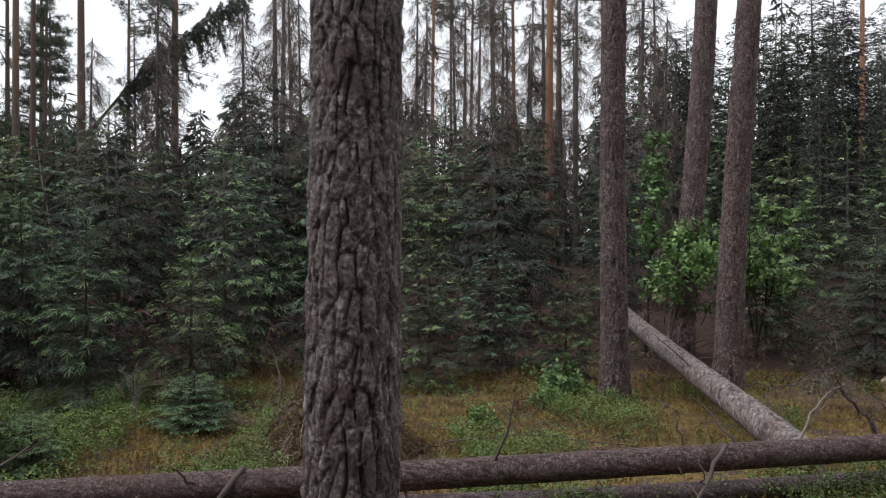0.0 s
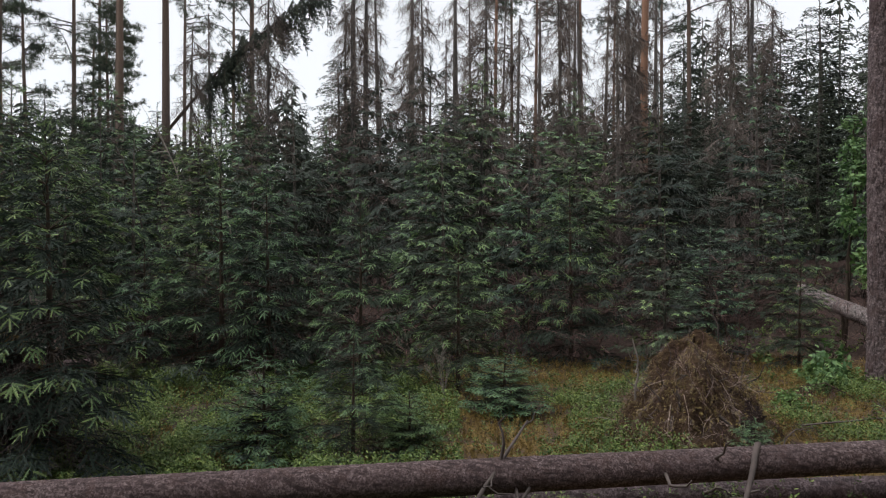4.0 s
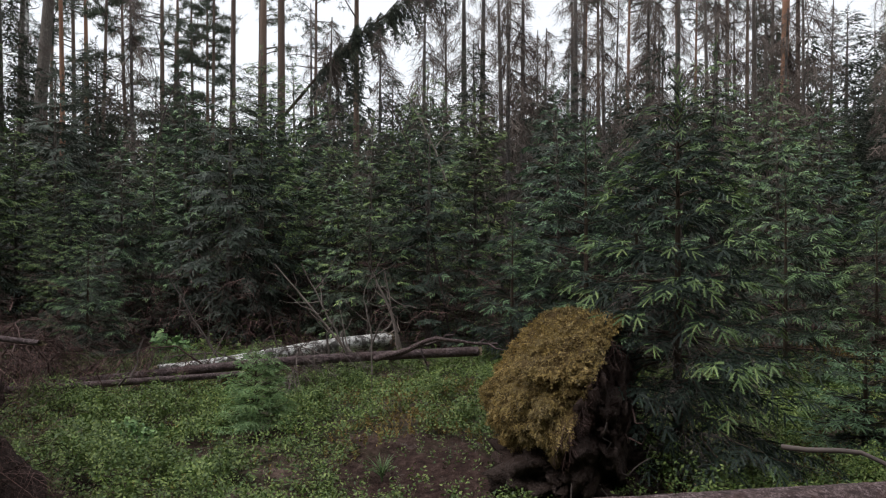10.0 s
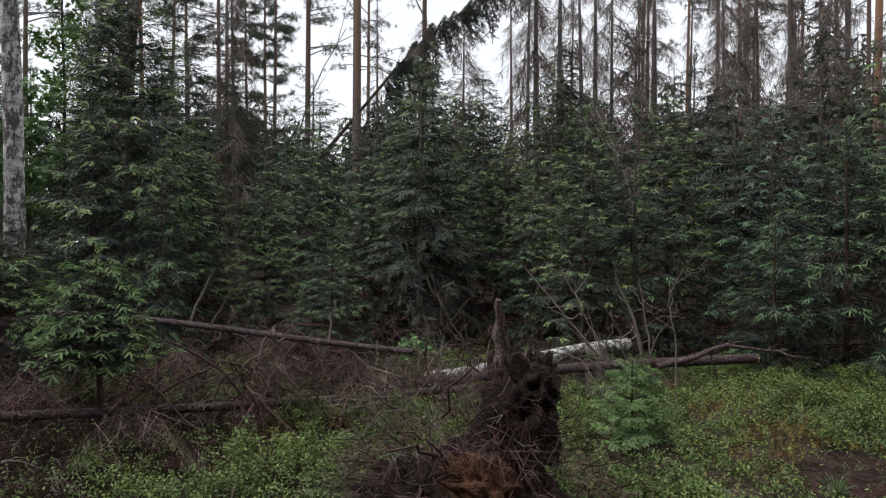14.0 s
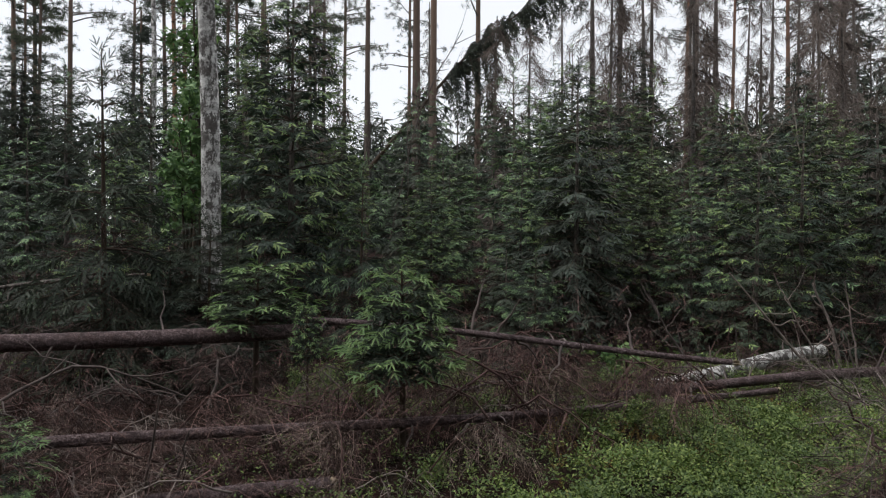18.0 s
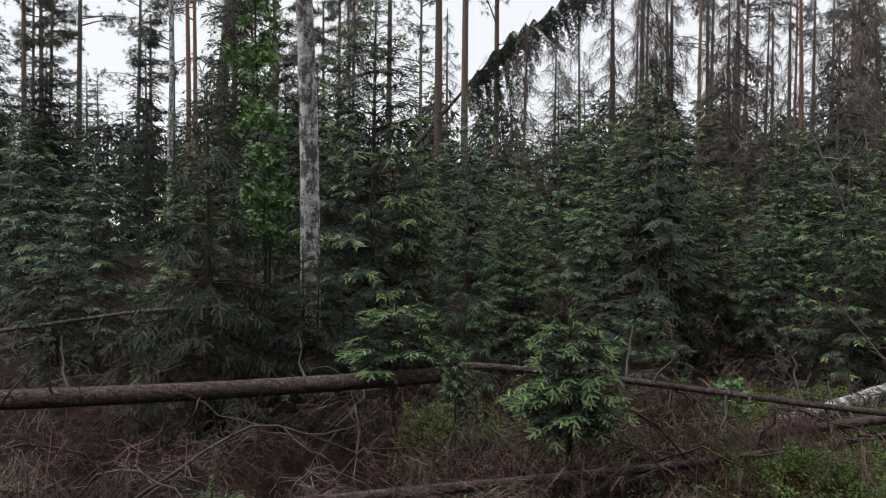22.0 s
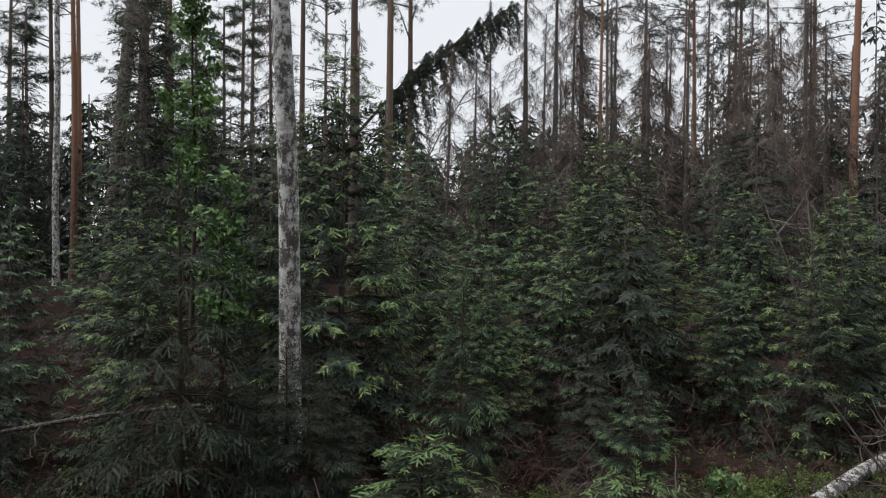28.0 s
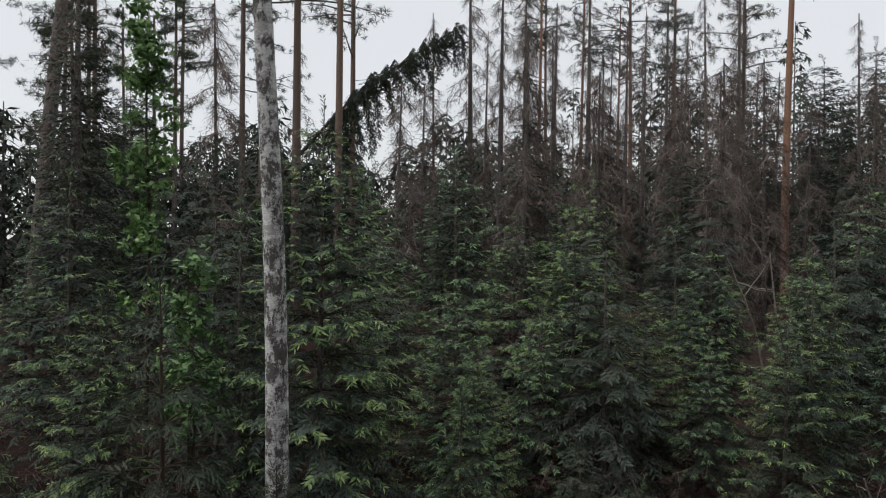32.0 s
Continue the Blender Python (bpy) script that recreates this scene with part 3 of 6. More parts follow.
def spruce(h, reach, whorls, per, spray, gap, mats, seed, droop=0.28, bare=0.06, name="young_spruce", fill=1.0, tipshare=0.72, spraylen=0.24, dead=0, full=False, inside=None):
    """A spruce of height h: leader, whorls of drooping branches, sprays of needles."""
    rng = np.random.default_rng(seed)
    root = new(name)
    trunk = Geo()
    lean = rng.normal(0, 0.012 * h, 2)
    zz = np.linspace(0, 1, 14)
    tp = np.stack([lean[0] * zz ** 2, lean[1] * zz ** 2, h * zz - 0.1 * (zz == 0)], 1)
    tube(trunk, tp, (0.012 + 0.0085 * h) * (1 - zz) ** 0.9 + 0.004, 7)
    part("trunk", trunk, M_STEM if h < 4 else M_DEAD, root, smooth=True)
    crown = Geo()
    pos, dirs, ups, lens, tips = [], [], [], [], []
    for w in range(whorls):
        f = bare + (0.97 - bare) * (w + rng.uniform(-0.25, 0.25)) / whorls
        f = min(max(f, bare), 0.97)
        L0 = reach * ((1 - f) ** 0.78) * (0.62 + 0.38 * min(1, f / 0.22 + 0.35)) + 0.05
        k = per if f < 0.85 else max(4, per - 2)
        a0 = rng.uniform(0, 6.28)
        for b in range(k):
            if rng.uniform() > fill:
                continue
            a = a0 + 6.283 * b / k + rng.normal(0, 0.22)
            L = L0 * rng.uniform(0.68, 1.2)
            up0 = 0.75 * f - 0.05 + rng.normal(0, 0.1)
            s = np.linspace(0, 1, 7)
            rr = L * s * (1 - 0.12 * s)
            z = L * (up0 * s - (droop + 0.25 * (1 - f)) * s ** 2 + 0.30 * s ** 4)
            base = np.array([np.interp(f, zz, tp[:, 0]), np.interp(f, zz, tp[:, 1]), f * h])
            side = np.array([-math.sin(a), math.cos(a), 0])
            out = np.array([math.cos(a), math.sin(a), 0])
            curve = rng.normal(0, 0.10) * L
            p = base + rr[:, None] * out + z[:, None] * np.array([0, 0, 1.0]) + (s ** 2 * curve)[:, None] * side
            tube(crown, p[::2], np.linspace(0.0045 + 0.006 * L, 0.002, 4), 3, 2, cap=False)
            m = max(2, int(L / gap + 0.5))
            for i in range(m):
                q = (i + 1.0) / m
                if q < 0.16 or (q < 0.45 and rng.uniform() < 0.35 and not full):
                    continue
                at = np.array([np.interp(q, s, p[:, c]) for c in range(3)])
                ahead = np.array([np.interp(min(q + 0.08, 1), s, p[:, c]) for c in range(3)]) - at
                ahead = unit(ahead) if np.linalg.norm(ahead) > 1e-6 else out
                if f < 0.2 and rng.uniform() < 0.4 and not full:
                    continue
                last = i == m - 1
                for sd in ((0,) if last else (-1, 1)):
                    d = ahead * (0.8 if sd else 1) + side * sd * rng.uniform(0.45, 0.95) + np.array([0, 0, rng.normal(-0.14, 0.14)])
                    l = spraylen * (0.6 + 0.5 * min(1.0, L / 0.7)) * (1.2 - 0.35 * q) * rng.uniform(0.75, 1.2)
                    pos.append(at)
                    dirs.append(d)
                    ups.append(np.array([0, 0, 1.0]) + rng.normal(0, 0.3, 3))
                    lens.append(l)
                    # Lower whorls get fewer light tips, which also paints shade low in the crown.
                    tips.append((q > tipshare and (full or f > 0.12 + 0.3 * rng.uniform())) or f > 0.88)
    for i in range(5):
        f = 0.86 + 0.03 * i
        pos.append([np.interp(f, zz, tp[:, 0]), np.interp(f, zz, tp[:, 1]), f * h])
        dirs.append(np.array([rng.normal(0, 0.25), rng.normal(0, 0.25), 1.0]))
        ups.append(rng.normal(0, 1, 3))
        lens.append(spraylen * (0.8 if h > 2 else 0.45))
        tips.append(True)
    pos, dirs, ups, lens, tips = map(np.array, (pos, dirs, ups, lens, tips))
    turn = frames_of(dirs, ups)
    # Inner needles: older and darkened for crown shade; outer tips: light new growth.
    stamp(crown, spray[0], pos, turn, lens, 0)
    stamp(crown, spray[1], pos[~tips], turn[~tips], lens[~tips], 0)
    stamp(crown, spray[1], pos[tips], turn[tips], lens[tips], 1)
    if dead:
        k = int(dead)
        f = rng.uniform(0.05, 0.65, k) ** 1.5
        a = rng.uniform(0, 6.28, k)
        r = reach * (1 - f) * rng.uniform(0.05, 0.55, k)
        ip = np.stack([r * np.cos(a), r * np.sin(a), f * h], 1)
        idr = np.stack([np.cos(a), np.sin(a), rng.normal(-0.25, 0.25, k)], 1)
        stamp(crown, DEADTWIG, ip, frames_of(idr, np.array([[0, 0, 1.0]]) + rng.normal(0, 0.5, (k, 3))), rng.uniform(0.5, 1.1, k) * 0.33, 3)
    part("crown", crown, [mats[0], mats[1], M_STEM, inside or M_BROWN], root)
    return root


def pine(h, r, seed, mat, clear=0.62, tufts=330, lean=0.0, sides=12, name="pine_tree"):
    """A tall pine: bare straight stem, dead stubs, a high open crown of tufts."""
    rng = np.random.default_rng(seed)
    root = new(name)
    trunk = Geo()
    s = np.linspace(0, 1, 26)
    sway = rng.normal(0, 0.06, 2)
    tp = np.stack([lean * h * s + sway[0] * np.sin(s * 5), sway[1] * np.sin(s * 4 + 1), h * s - 0.3 * (s == 0)], 1)
    tube(trunk, tp, r * (1 - 0.62 * s) * (1 + 0.35 * np.exp(-s * 40)), sides)
    part("trunk", trunk, mat, root, smooth=True)
    crown = Geo()
    pos, dirs, size = [], [], []
    for i in range(22):
        f = rng.uniform(clear, 0.98)
        a = rng.uniform(0, 6.28)
        L = (1.05 - f) / (1.05 - clear) * h * 0.13 * rng.uniform(0.6, 1.2) + 0.5
        base = np.array([np.interp(f, s, tp[:, c]) for c in range(3)])
        end = base + np.array([math.cos(a), math.sin(a), rng.uniform(-0.1, 0.45)]) * L
        p = bend(base, end, 5, -0.06 * L, 0.03, rng)
        tube(crown, p, np.linspace(0.045, 0.012, 5), 4, 1, cap=False)
        for k in range(tufts // 22):
            q = rng.uniform(0.35, 1.05)
            pos.append(base + (end - base) * q + rng.normal(0, 0.2 * L ** 0.5, 3) * (1, 1, 0.4))
            dirs.append(rng.normal(0, 1, 3))
            size.append(rng.uniform(0.18, 0.36))
    for i in range(10):
        f = rng.uniform(0.18, clear)
        a = rng.uniform(0, 6.28)
        base = np.array([np.interp(f, s, tp[:, c]) for c in range(3)])
        L = rng.uniform(0.2, 0.9)
        stub = Geo()
        tube(stub, bend(base, base + np.array([math.cos(a), math.sin(a), rng.uniform(-0.4, 0.2)]) * L, 4, 0.03, 0.02, rng),
             np.linspace(0.02, 0.006, 4), 3, cap=False)
        part("dead_branch", stub, M_DEAD, root)
    dirs = np.array(dirs)
    stamp(crown, TUFT, pos, frames_of(dirs, rng.normal(0, 1, dirs.shape)), np.array(size), 0)
    part("crown", crown, [M_PINEN, M_DEAD], root)
    return root


def dead_spruce(h, r, seed, rows, twigs, low=0.12, reach=1.3, mat=None, thick=1.0, name="dead_spruce"):
    """A dead spruce: grey stem, drooping bare branches hung with twigs."""
    rng = np.random.default_rng(seed)
    root = new(name)
    trunk = Geo()
    s = np.linspace(0, 1, 18)
    lean = rng.normal(0, 0.012, 2) * h
    tp = np.stack([lean[0] * s, lean[1] * s, h * s - 0.2 * (s == 0)], 1)
    tube(trunk, tp, r * (1 - 0.9 * s) + 0.01, 9)
    part("trunk", trunk, M_DEAD, root, smooth=True)
    for i in range(rows):
        limb = Geo()
        f = low + (0.99 - low) * (i + rng.uniform()) / rows
        a = rng.uniform(0, 6.28)
        L = reach * (1.02 - f) ** 0.6 * rng.uniform(0.5, 1.15) * min(1, 0.35 + f * 1.3)
        base = np.array([np.interp(f, s, tp[:, c]) for c in range(3)])
        q = np.linspace(0, 1, 5)
        out = np.array([math.cos(a), math.sin(a), 0])
        p = base + (q * L)[:, None] * out + (L * (0.1 * q - 0.75 * q ** 2 + 0.15 * q ** 4))[:, None] * np.array([0, 0, 1])
        tube(limb, p, np.linspace(0.016, 0.005, 5), 3, cap=False)
        u = rng.uniform(0.15, 1, twigs)
        pos = np.stack([np.interp(u, q, p[:, c]) for c in range(3)], 1)
        dirs = out * 0.5 + np.stack([rng.normal(0, 0.6, twigs), rng.normal(0, 0.6, twigs), np.full(twigs, -1.1)], 1)
        stamp(limb, DEADFAR, pos, frames_of(dirs, np.array([[0, 0, 1.0]]) + rng.normal(0, 0.3, dirs.shape)), rng.uniform(0.35, 0.85, twigs) * (0.6 + 0.4 * L) * thick)
        part("branch", limb, mat or M_TWIG, root)
    return root


def leafy(h, reach, seed, n, mats, leafsize=0.16, name="leafy_bush", stems=5, base=0.15):
    """A broad-leaved bush or sapling: stems, limbs and sprigs of leaves."""
    rng = np.random.default_rng(seed)
    root = new(name)
    wood, crown = Geo(), Geo()
    pos = []
    for i in range(stems):
        a = rng.uniform(0, 6.28)
        top = np.array([math.cos(a) * reach * 0.35, math.sin(a) * reach * 0.35, h * rng.uniform(0.75, 1.0)]) if stems > 1 else np.array([0, 0, h])
        p = bend((0, 0, -0.1), top, 7, -0.05 * h, 0.03, rng)
        tube(wood, p, np.linspace(0.012 + 0.005 * h, 0.005, 7), 5, cap=False)
        for k in range(n // stems // 7):
            u = rng.uniform(base, 1.0)
            at = np.array([np.interp(u, np.linspace(0, 1, 7), p[:, c]) for c in range(3)])
            b = rng.uniform(0, 6.28)
            L = reach * (1.1 - u * 0.75) * rng.uniform(0.3, 0.9)
            end = at + np.array([math.cos(b), math.sin(b), rng.uniform(-0.1, 0.55)]) * L
            tube(wood, bend(at, end, 4, 0.05 * L, 0.02, rng), np.linspace(0.008, 0.003, 4), 3, cap=False)
            for c in range(7):
                pos.append(at + (end - at) * rng.uniform(0.35, 1.05) + rng.normal(0, 0.07, 3))
    part("trunk", wood, M_STEM, root)
    pos = np.array(pos)
    stamp(crown, LEAVES, pos, frames_of(rng.normal(0, 1, pos.shape), np.array([[0, 0, 1.0]]) + rng.normal(0, 0.4, pos.shape)),
          rng.uniform(0.7, 1.3, len(pos)) * leafsize, 0)
    part("crown", crown, mats, root)
    return root


def at(x, y, turn=0.0, size=1.0, dz=0.0):
    """A pose on the ground."""
    return pose(x, y, height(x, y) + dz, 0, 0, turn) @ Matrix.Diagonal((size, size, size, 1))


def again(kind, m):
    """A copy at the pose m, whatever size the first one has."""
    k = kind.scale
    return copy_thing(kind, m @ Matrix.Diagonal((1 / k.x, 1 / k.y, 1 / k.z, 1)))


def place(ob, m):
    ob.matrix_basis = m
    return ob


# ---------------------------------------------------------------- ground


def ground():
    gx = np.concatenate([-np.geomspace(700, 34, 14), np.arange(-30, 16, 0.2), np.geomspace(20, 700, 14)])
    gy = np.concatenate([-np.geomspace(700, 6, 14), np.arange(-3, 22, 0.2), np.arange(22.5, 60, 1.5), np.geomspace(66, 700, 12)])
    v = np.array([(x, y, height(x, y)) for y in gy for x in gx])
    nx, ny = len(gx), len(gy)
    i, j = np.meshgrid(np.arange(ny - 1), np.arange(nx - 1), indexing="ij")
    f = np.stack([i * nx + j, i * nx + j + 1, (i + 1) * nx + j + 1, (i + 1) * nx + j], -1).reshape(-1, 4)
    g = Geo()
    g.add(v, f)
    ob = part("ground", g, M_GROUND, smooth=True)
    tagged(ob, "forest floor of needle litter, dry moss and bare soil", "ground", kind="structure")


ground()

# ---------------------------------------------------------------- near pines


def big_trunk(x, y, r, lean_x, h, seed, label, sides=110, steps=330, fine_to=6.0, name="pine_tree", mat=None, relief=0.10):
    root = new(name)
    root.matrix_basis = pose(x, y, height(x, y))
    rng = np.random.default_rng(seed)
    trunk = Geo()
    z = np.concatenate([np.linspace(-0.2, fine_to, steps), np.linspace(fine_to, h, 14)[1:]])
    pts = np.stack([lean_x * z + 0.02 * np.sin(z * 0.9 + seed), 0.015 * np.sin(z * 0.7 + 2 * seed), z], 1)
    rad = r * (1 - 0.55 * np.clip(z, 0, None) / h) * (1 + 0.28 * np.exp(-np.clip(z, 0, None) * 3.0))
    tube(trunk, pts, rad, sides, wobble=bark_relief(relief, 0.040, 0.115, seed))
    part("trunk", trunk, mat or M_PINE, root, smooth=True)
    crown, pos, size = Geo(), [], []
    for i in range(24):
        f = rng.uniform(0.62, 0.98)
        a = rng.uniform(0, 6.28)
        L = h * 0.13 * (1.1 - f) / 0.45 + 0.5
        b0 = np.array([lean_x * f * h, 0, f * h])
        b1 = b0 + np.array([math.cos(a), math.sin(a), rng.uniform(0, 0.4)]) * L
        tube(crown, bend(b0, b1, 4, 0, 0.04, rng), np.linspace(0.05, 0.01, 4), 4, 1, cap=False)
        for k in range(8):
            pos.append(b0 + (b1 - b0) * rng.uniform(0.4, 1.05) + rng.normal(0, 0.25, 3))
            size.append(rng.uniform(0.2, 0.4))
    d = rng.normal(0, 1, (len(pos), 3))
    stamp(crown, TUFT, pos, frames_of(d, rng.normal(0, 1, d.shape)), np.array(size))
    part("crown", crown, [M_PINEN, M_DEAD], root)
    tagged(root, label, "pine tree")
    return root


big_trunk(-0.36, 2.42, 0.165, 0.028, 17, 1, "tall pine with thick grey-brown scaly bark in front of a log", 250, 700, 3.4, relief=0.105)
big_trunk(2.12, 8.9, 0.168, 0.004, 18, 2, "straight pine with brown furrowed bark beside a fallen trunk", fine_to=6, mat=M_PINE2)
big_trunk(3.82, 9.6, 0.18, 0.052, 18, 3, "leaning pine with dark furrowed bark behind a fallen trunk", fine_to=6, mat=M_PINE2)
big_trunk(4.0, 12.0, 0.21, 0.07, 19, 4, "grey pine trunk rising out of a leafy bush", fine_to=7, mat=M_PINE2)

# ---------------------------------------------------------------- logs


def log(name, a, b, r0, r1, mat, label, seed, sides=28, steps=120, sag=0.0, relief=0.06, stubs=6, stub_len=(0.15, 0.5), category="log", cut=True):
    """A fallen trunk from a to b with broken ends and branch stubs."""
    rng = np.random.default_rng(seed)
    a, b = np.array(a, float), np.array(b, float)
    root = new(name)
    root.matrix_basis = Matrix.Translation(a)
    pts = bend((0, 0, 0), b - a, steps, sag)
    pts[:, 2] += 0.03 * np.sin(np.linspace(0, 5, steps) + seed)
    trunk = Geo()
    tube(trunk, pts, np.linspace(r0, r1, steps), sides, wobble=bark_relief(relief * 0.8, 0.026, 0.04, seed), cap=False)
    stem = part("trunk", trunk, mat, root, smooth=True)
    if cut:
        for end, r in ((0, r0), (-1, r1)):
            e = Geo()
            way = unit(pts[0] - pts[4]) if end == 0 else unit(pts[-1] - pts[-5])
            m = frames_of(way[None], np.array([[0.1, 0, 1.0]]))[0]
            ang = np.linspace(0, 6.283, 18, endpoint=False)
            ring = np.stack([rng.uniform(0.0, 0.05, 18), np.cos(ang) * r * 0.96, np.sin(ang) * r * 0.96], 1)
            mid = np.stack([rng.uniform(-0.02, 0.07, 18), np.cos(ang) * r * 0.5, np.sin(ang) * r * 0.5], 1)
            v = np.vstack([ring, mid, [[0.03, 0, 0]]]) @ m.T + pts[end]
            k = np.arange(18)
            k2 = (k + 1) % 18
            e.add(v, np.stack([k, k2, k2 + 18, k + 18], 1))
            e.add(v, np.stack([k + 18, k2 + 18, np.full(18, 36)], 1))
            part("broken_end", e, M_CUT, stem, "splintered pale wood")
    for i in range(stubs):
        g = Geo()
        f = rng.uniform(0.05, 0.95)
        c = pts[int(f * (steps - 1))]
        ang = rng.uniform(-0.9, 4.0)
        ax = unit(b - a)
        side = unit(np.cross(ax, (0, 0, 1)))
        d = side * math.cos(ang) + np.array([0, 0, 1]) * math.sin(ang) + ax * rng.normal(0, 0.35)
        L = rng.uniform(*stub_len)
        p = bend(c, c + unit(d) * (L + r0), 6, rng.uniform(-0.04, 0.08), 0.015, rng)
        tube(g, p, np.linspace(0.013, 0.004, 6), 5)
        part("branch_stub", g, M_TWIG, stem)
    tagged(root, label, category)
    return root


log("fallen_log", (-8.6, 3.40, 0.26), (5.2, 5.40, 0.54), 0.108, 0.086, M_LOG, "long fallen spruce trunk with flaking brown bark", 1, 40, 420, sag=-0.03, stubs=14)
log("fallen_log", (-3.4, 4.72, 0.05), (5.3, 5.65, 0.17), 0.085, 0.08, M_LOG, "dark fallen trunk lying low beneath another log", 2, 24, 180, stubs=5)
log("fallen_log", (3.0, 12.7, 0.95), (3.02, 6.0, 0.13), 0.12, 0.155, M_PINE, "fallen trunk propped up at one end among the pines", 3, 32, 200, sag=0.0, stubs=5, stub_len=(0.2, 0.6))
log("birch_log", (-10.75, 8.2, 0.16), (-8.4, 9.6, 0.30), 0.075, 0.088, M_BIRCH, "white birch log lying on the forest floor", 4, 24, 90, relief=0.03, stubs=3)
log("fallen_log", (-12.0, 7.55, 0.10), (-7.3, 8.5, 0.36), 0.045, 0.052, M_LOG, "thin brown fallen trunk among bilberries", 5, 20, 140, stubs=10, stub_len=(0.2, 0.6))
log("fallen_log", (-14.6, 7.15, 0.92), (-10.7, 6.0, 0.78), 0.03, 0.022, M_LOG, "thin grey dead stem lying over brushwood", 6, 14, 100, stubs=9, stub_len=(0.2, 0.5))
log("fallen_log", (-20.5, 4.6, 0.78), (-14.1, 6.92, 0.84), 0.08, 0.066, M_LOG, "grey-brown fallen trunk resting above a tangle of brushwood", 7, 26, 200, stubs=9, stub_len=(0.15, 0.5))
log("fallen_log", (-15.4, 4.95, 0.32), (-9.7, 7.7, 0.20), 0.04, 0.03, M_LOG, "thin fallen stem at the edge of the bilberries", 8, 14, 100, stubs=8, stub_len=(0.2, 0.6))
log("fallen_log", (-16.5, 4.0, 0.14), (-13.4, 4.9, 0.14), 0.06, 0.05, M_LOG, "dark thin trunk half buried in dead twigs", 9, 14, 100, stubs=8, stub_len=(0.3, 0.7))
log("fallen_log", (-12.4, 15.3, 1.25), (-10.1, 15.6, 1.3), 0.12, 0.13, M_DEAD, "grey log lying high in a brown brush pile", 10, 18, 60, stubs=5)
log("fallen_log", (-19.5, 9.0, 0.9), (-16.6, 9.3, 1.2), 0.026, 0.02, M_DEAD, "slim pale fallen stem between young spruces", 11, 12, 60, stubs=4)
log("fallen_log", (5.2, 8.3, 0.35), (9.5, 9.6, 0.6), 0.10, 0.11, M_LOG, "fallen trunk with bare branches under spruces", 12, 18, 80, stubs=9, stub_len=(0.4, 1.0))

# ---------------------------------------------------------------- standing birch


def birch(x, y, r, h, lean, label, seed):
    root = new("birch_tree")
    root.matrix_basis = pose(x, y, height(x, y))
    g = Geo()
    z = np.linspace(-0.2, h, 150)
    pts = np.stack([lean * z + 0.03 * np.sin(z * 0.8 + seed), 0.02 * np.sin(z * 0.6), z], 1)
    tube(g, pts, r * (1 - 0.5 * np.clip(z, 0, None) / h) * (1 + 0.2 * np.exp(-np.clip(z, 0, None) * 2)), 36, wobble=bark_relief(0.03, 0.05, 0.035, seed))
    stem = part("trunk", g, M_BIRCH, root, smooth=True)
    rng = np.random.default_rng(seed)
    for i in range(9):
        limbs = Geo()
        zz = rng.uniform(0.45, 0.98) * h
        a = rng.uniform(0, 6.28)
        b0 = np.array([lean * zz, 0, zz])
        tube(limbs, bend(b0, b0 + np.array([math.cos(a), math.sin(a), 0.5]) * rng.uniform(0.3, 1.3), 5, 0, 0.05, rng), np.linspace(0.03, 0.006, 5), 4, cap=False)
        part("branch", limbs, M_TWIG, stem)
    tagged(root, label, "birch tree")


birch(-15.62, 8.95, 0.122, 11.5, -0.034, "dead birch with peeling white and black bark", 5)
birch(-26.9, 31.4, 0.14, 17, 0.004, "slim white birch trunk deep in the forest", 8)

# ---------------------------------------------------------------- uprooted root plates


def lump(geo, centre, size, seed, rough=0.35, freq=1.6, seg=(48, 28), mat=0, fn=None):
    """A rough earthy mass."""
    u = np.linspace(0, 2 * np.pi, seg[0], endpoint=False)
    w = np.linspace(-np.pi / 2, np.pi / 2, seg[1])
    v = []
    for b in w:
        for a in u:
            p = Vector((math.cos(b) * math.cos(a), math.cos(b) * math.sin(a), math.sin(b)))
            k = 1 + rough * noise.noise(p * freq + Vector((seed, 0, 0))) + rough * 0.5 * noise.noise(p * freq * 3 + Vector((0, seed, 0))) \
                + rough * 0.3 * noise.noise(p * freq * 8)
            v.append((p.x * size[0] * k, p.y * size[1] * k, p.z * size[2] * k))
    v = np.array(v)
    if fn:
        v = fn(v)
    n, m = seg
    i, j = np.meshgrid(np.arange(m - 1), np.arange(n), indexing="ij")
    j2 = (j + 1) % n
    f = np.stack([i * n + j, i * n + j2, (i + 1) * n + j2, (i + 1) * n + j], -1).reshape(-1, 4)
    geo.add(v + np.array(centre), f, mat)


def roots(root, n, centre, spread, seed, mat, length=(0.3, 0.8), r=0.015, way=(0, 0, 0)):
    rng = np.random.default_rng(seed)
    for i in range(n):
        g = Geo()
        d = unit(rng.normal(0, 1, 3) + np.array(way))
        a = np.array(centre) + d * np.array(spread) * rng.uniform(0.7, 0.95)
        b = a + unit(d + rng.normal(0, 0.5, 3)) * rng.uniform(*length)
        b[2] = max(b[2], 0.02)
        tube(g, bend(a, b, 7, rng.uniform(-0.05, 0.12), 0.025, rng), np.linspace(r * rng.uniform(0.6, 1.5), 0.003, 7), 5)
        part("root", g, mat, root)


def shell(rng, n, size, centre, keep, low=-0.6):
    """Random spots and outward ways on an egg-shaped mass."""
    d = unit(rng.normal(0, 1, (n * 4, 3)))
    d = d[(d[:, 2] > low) & keep(d)][:n]
    return d * np.array(size) + np.array(centre), d


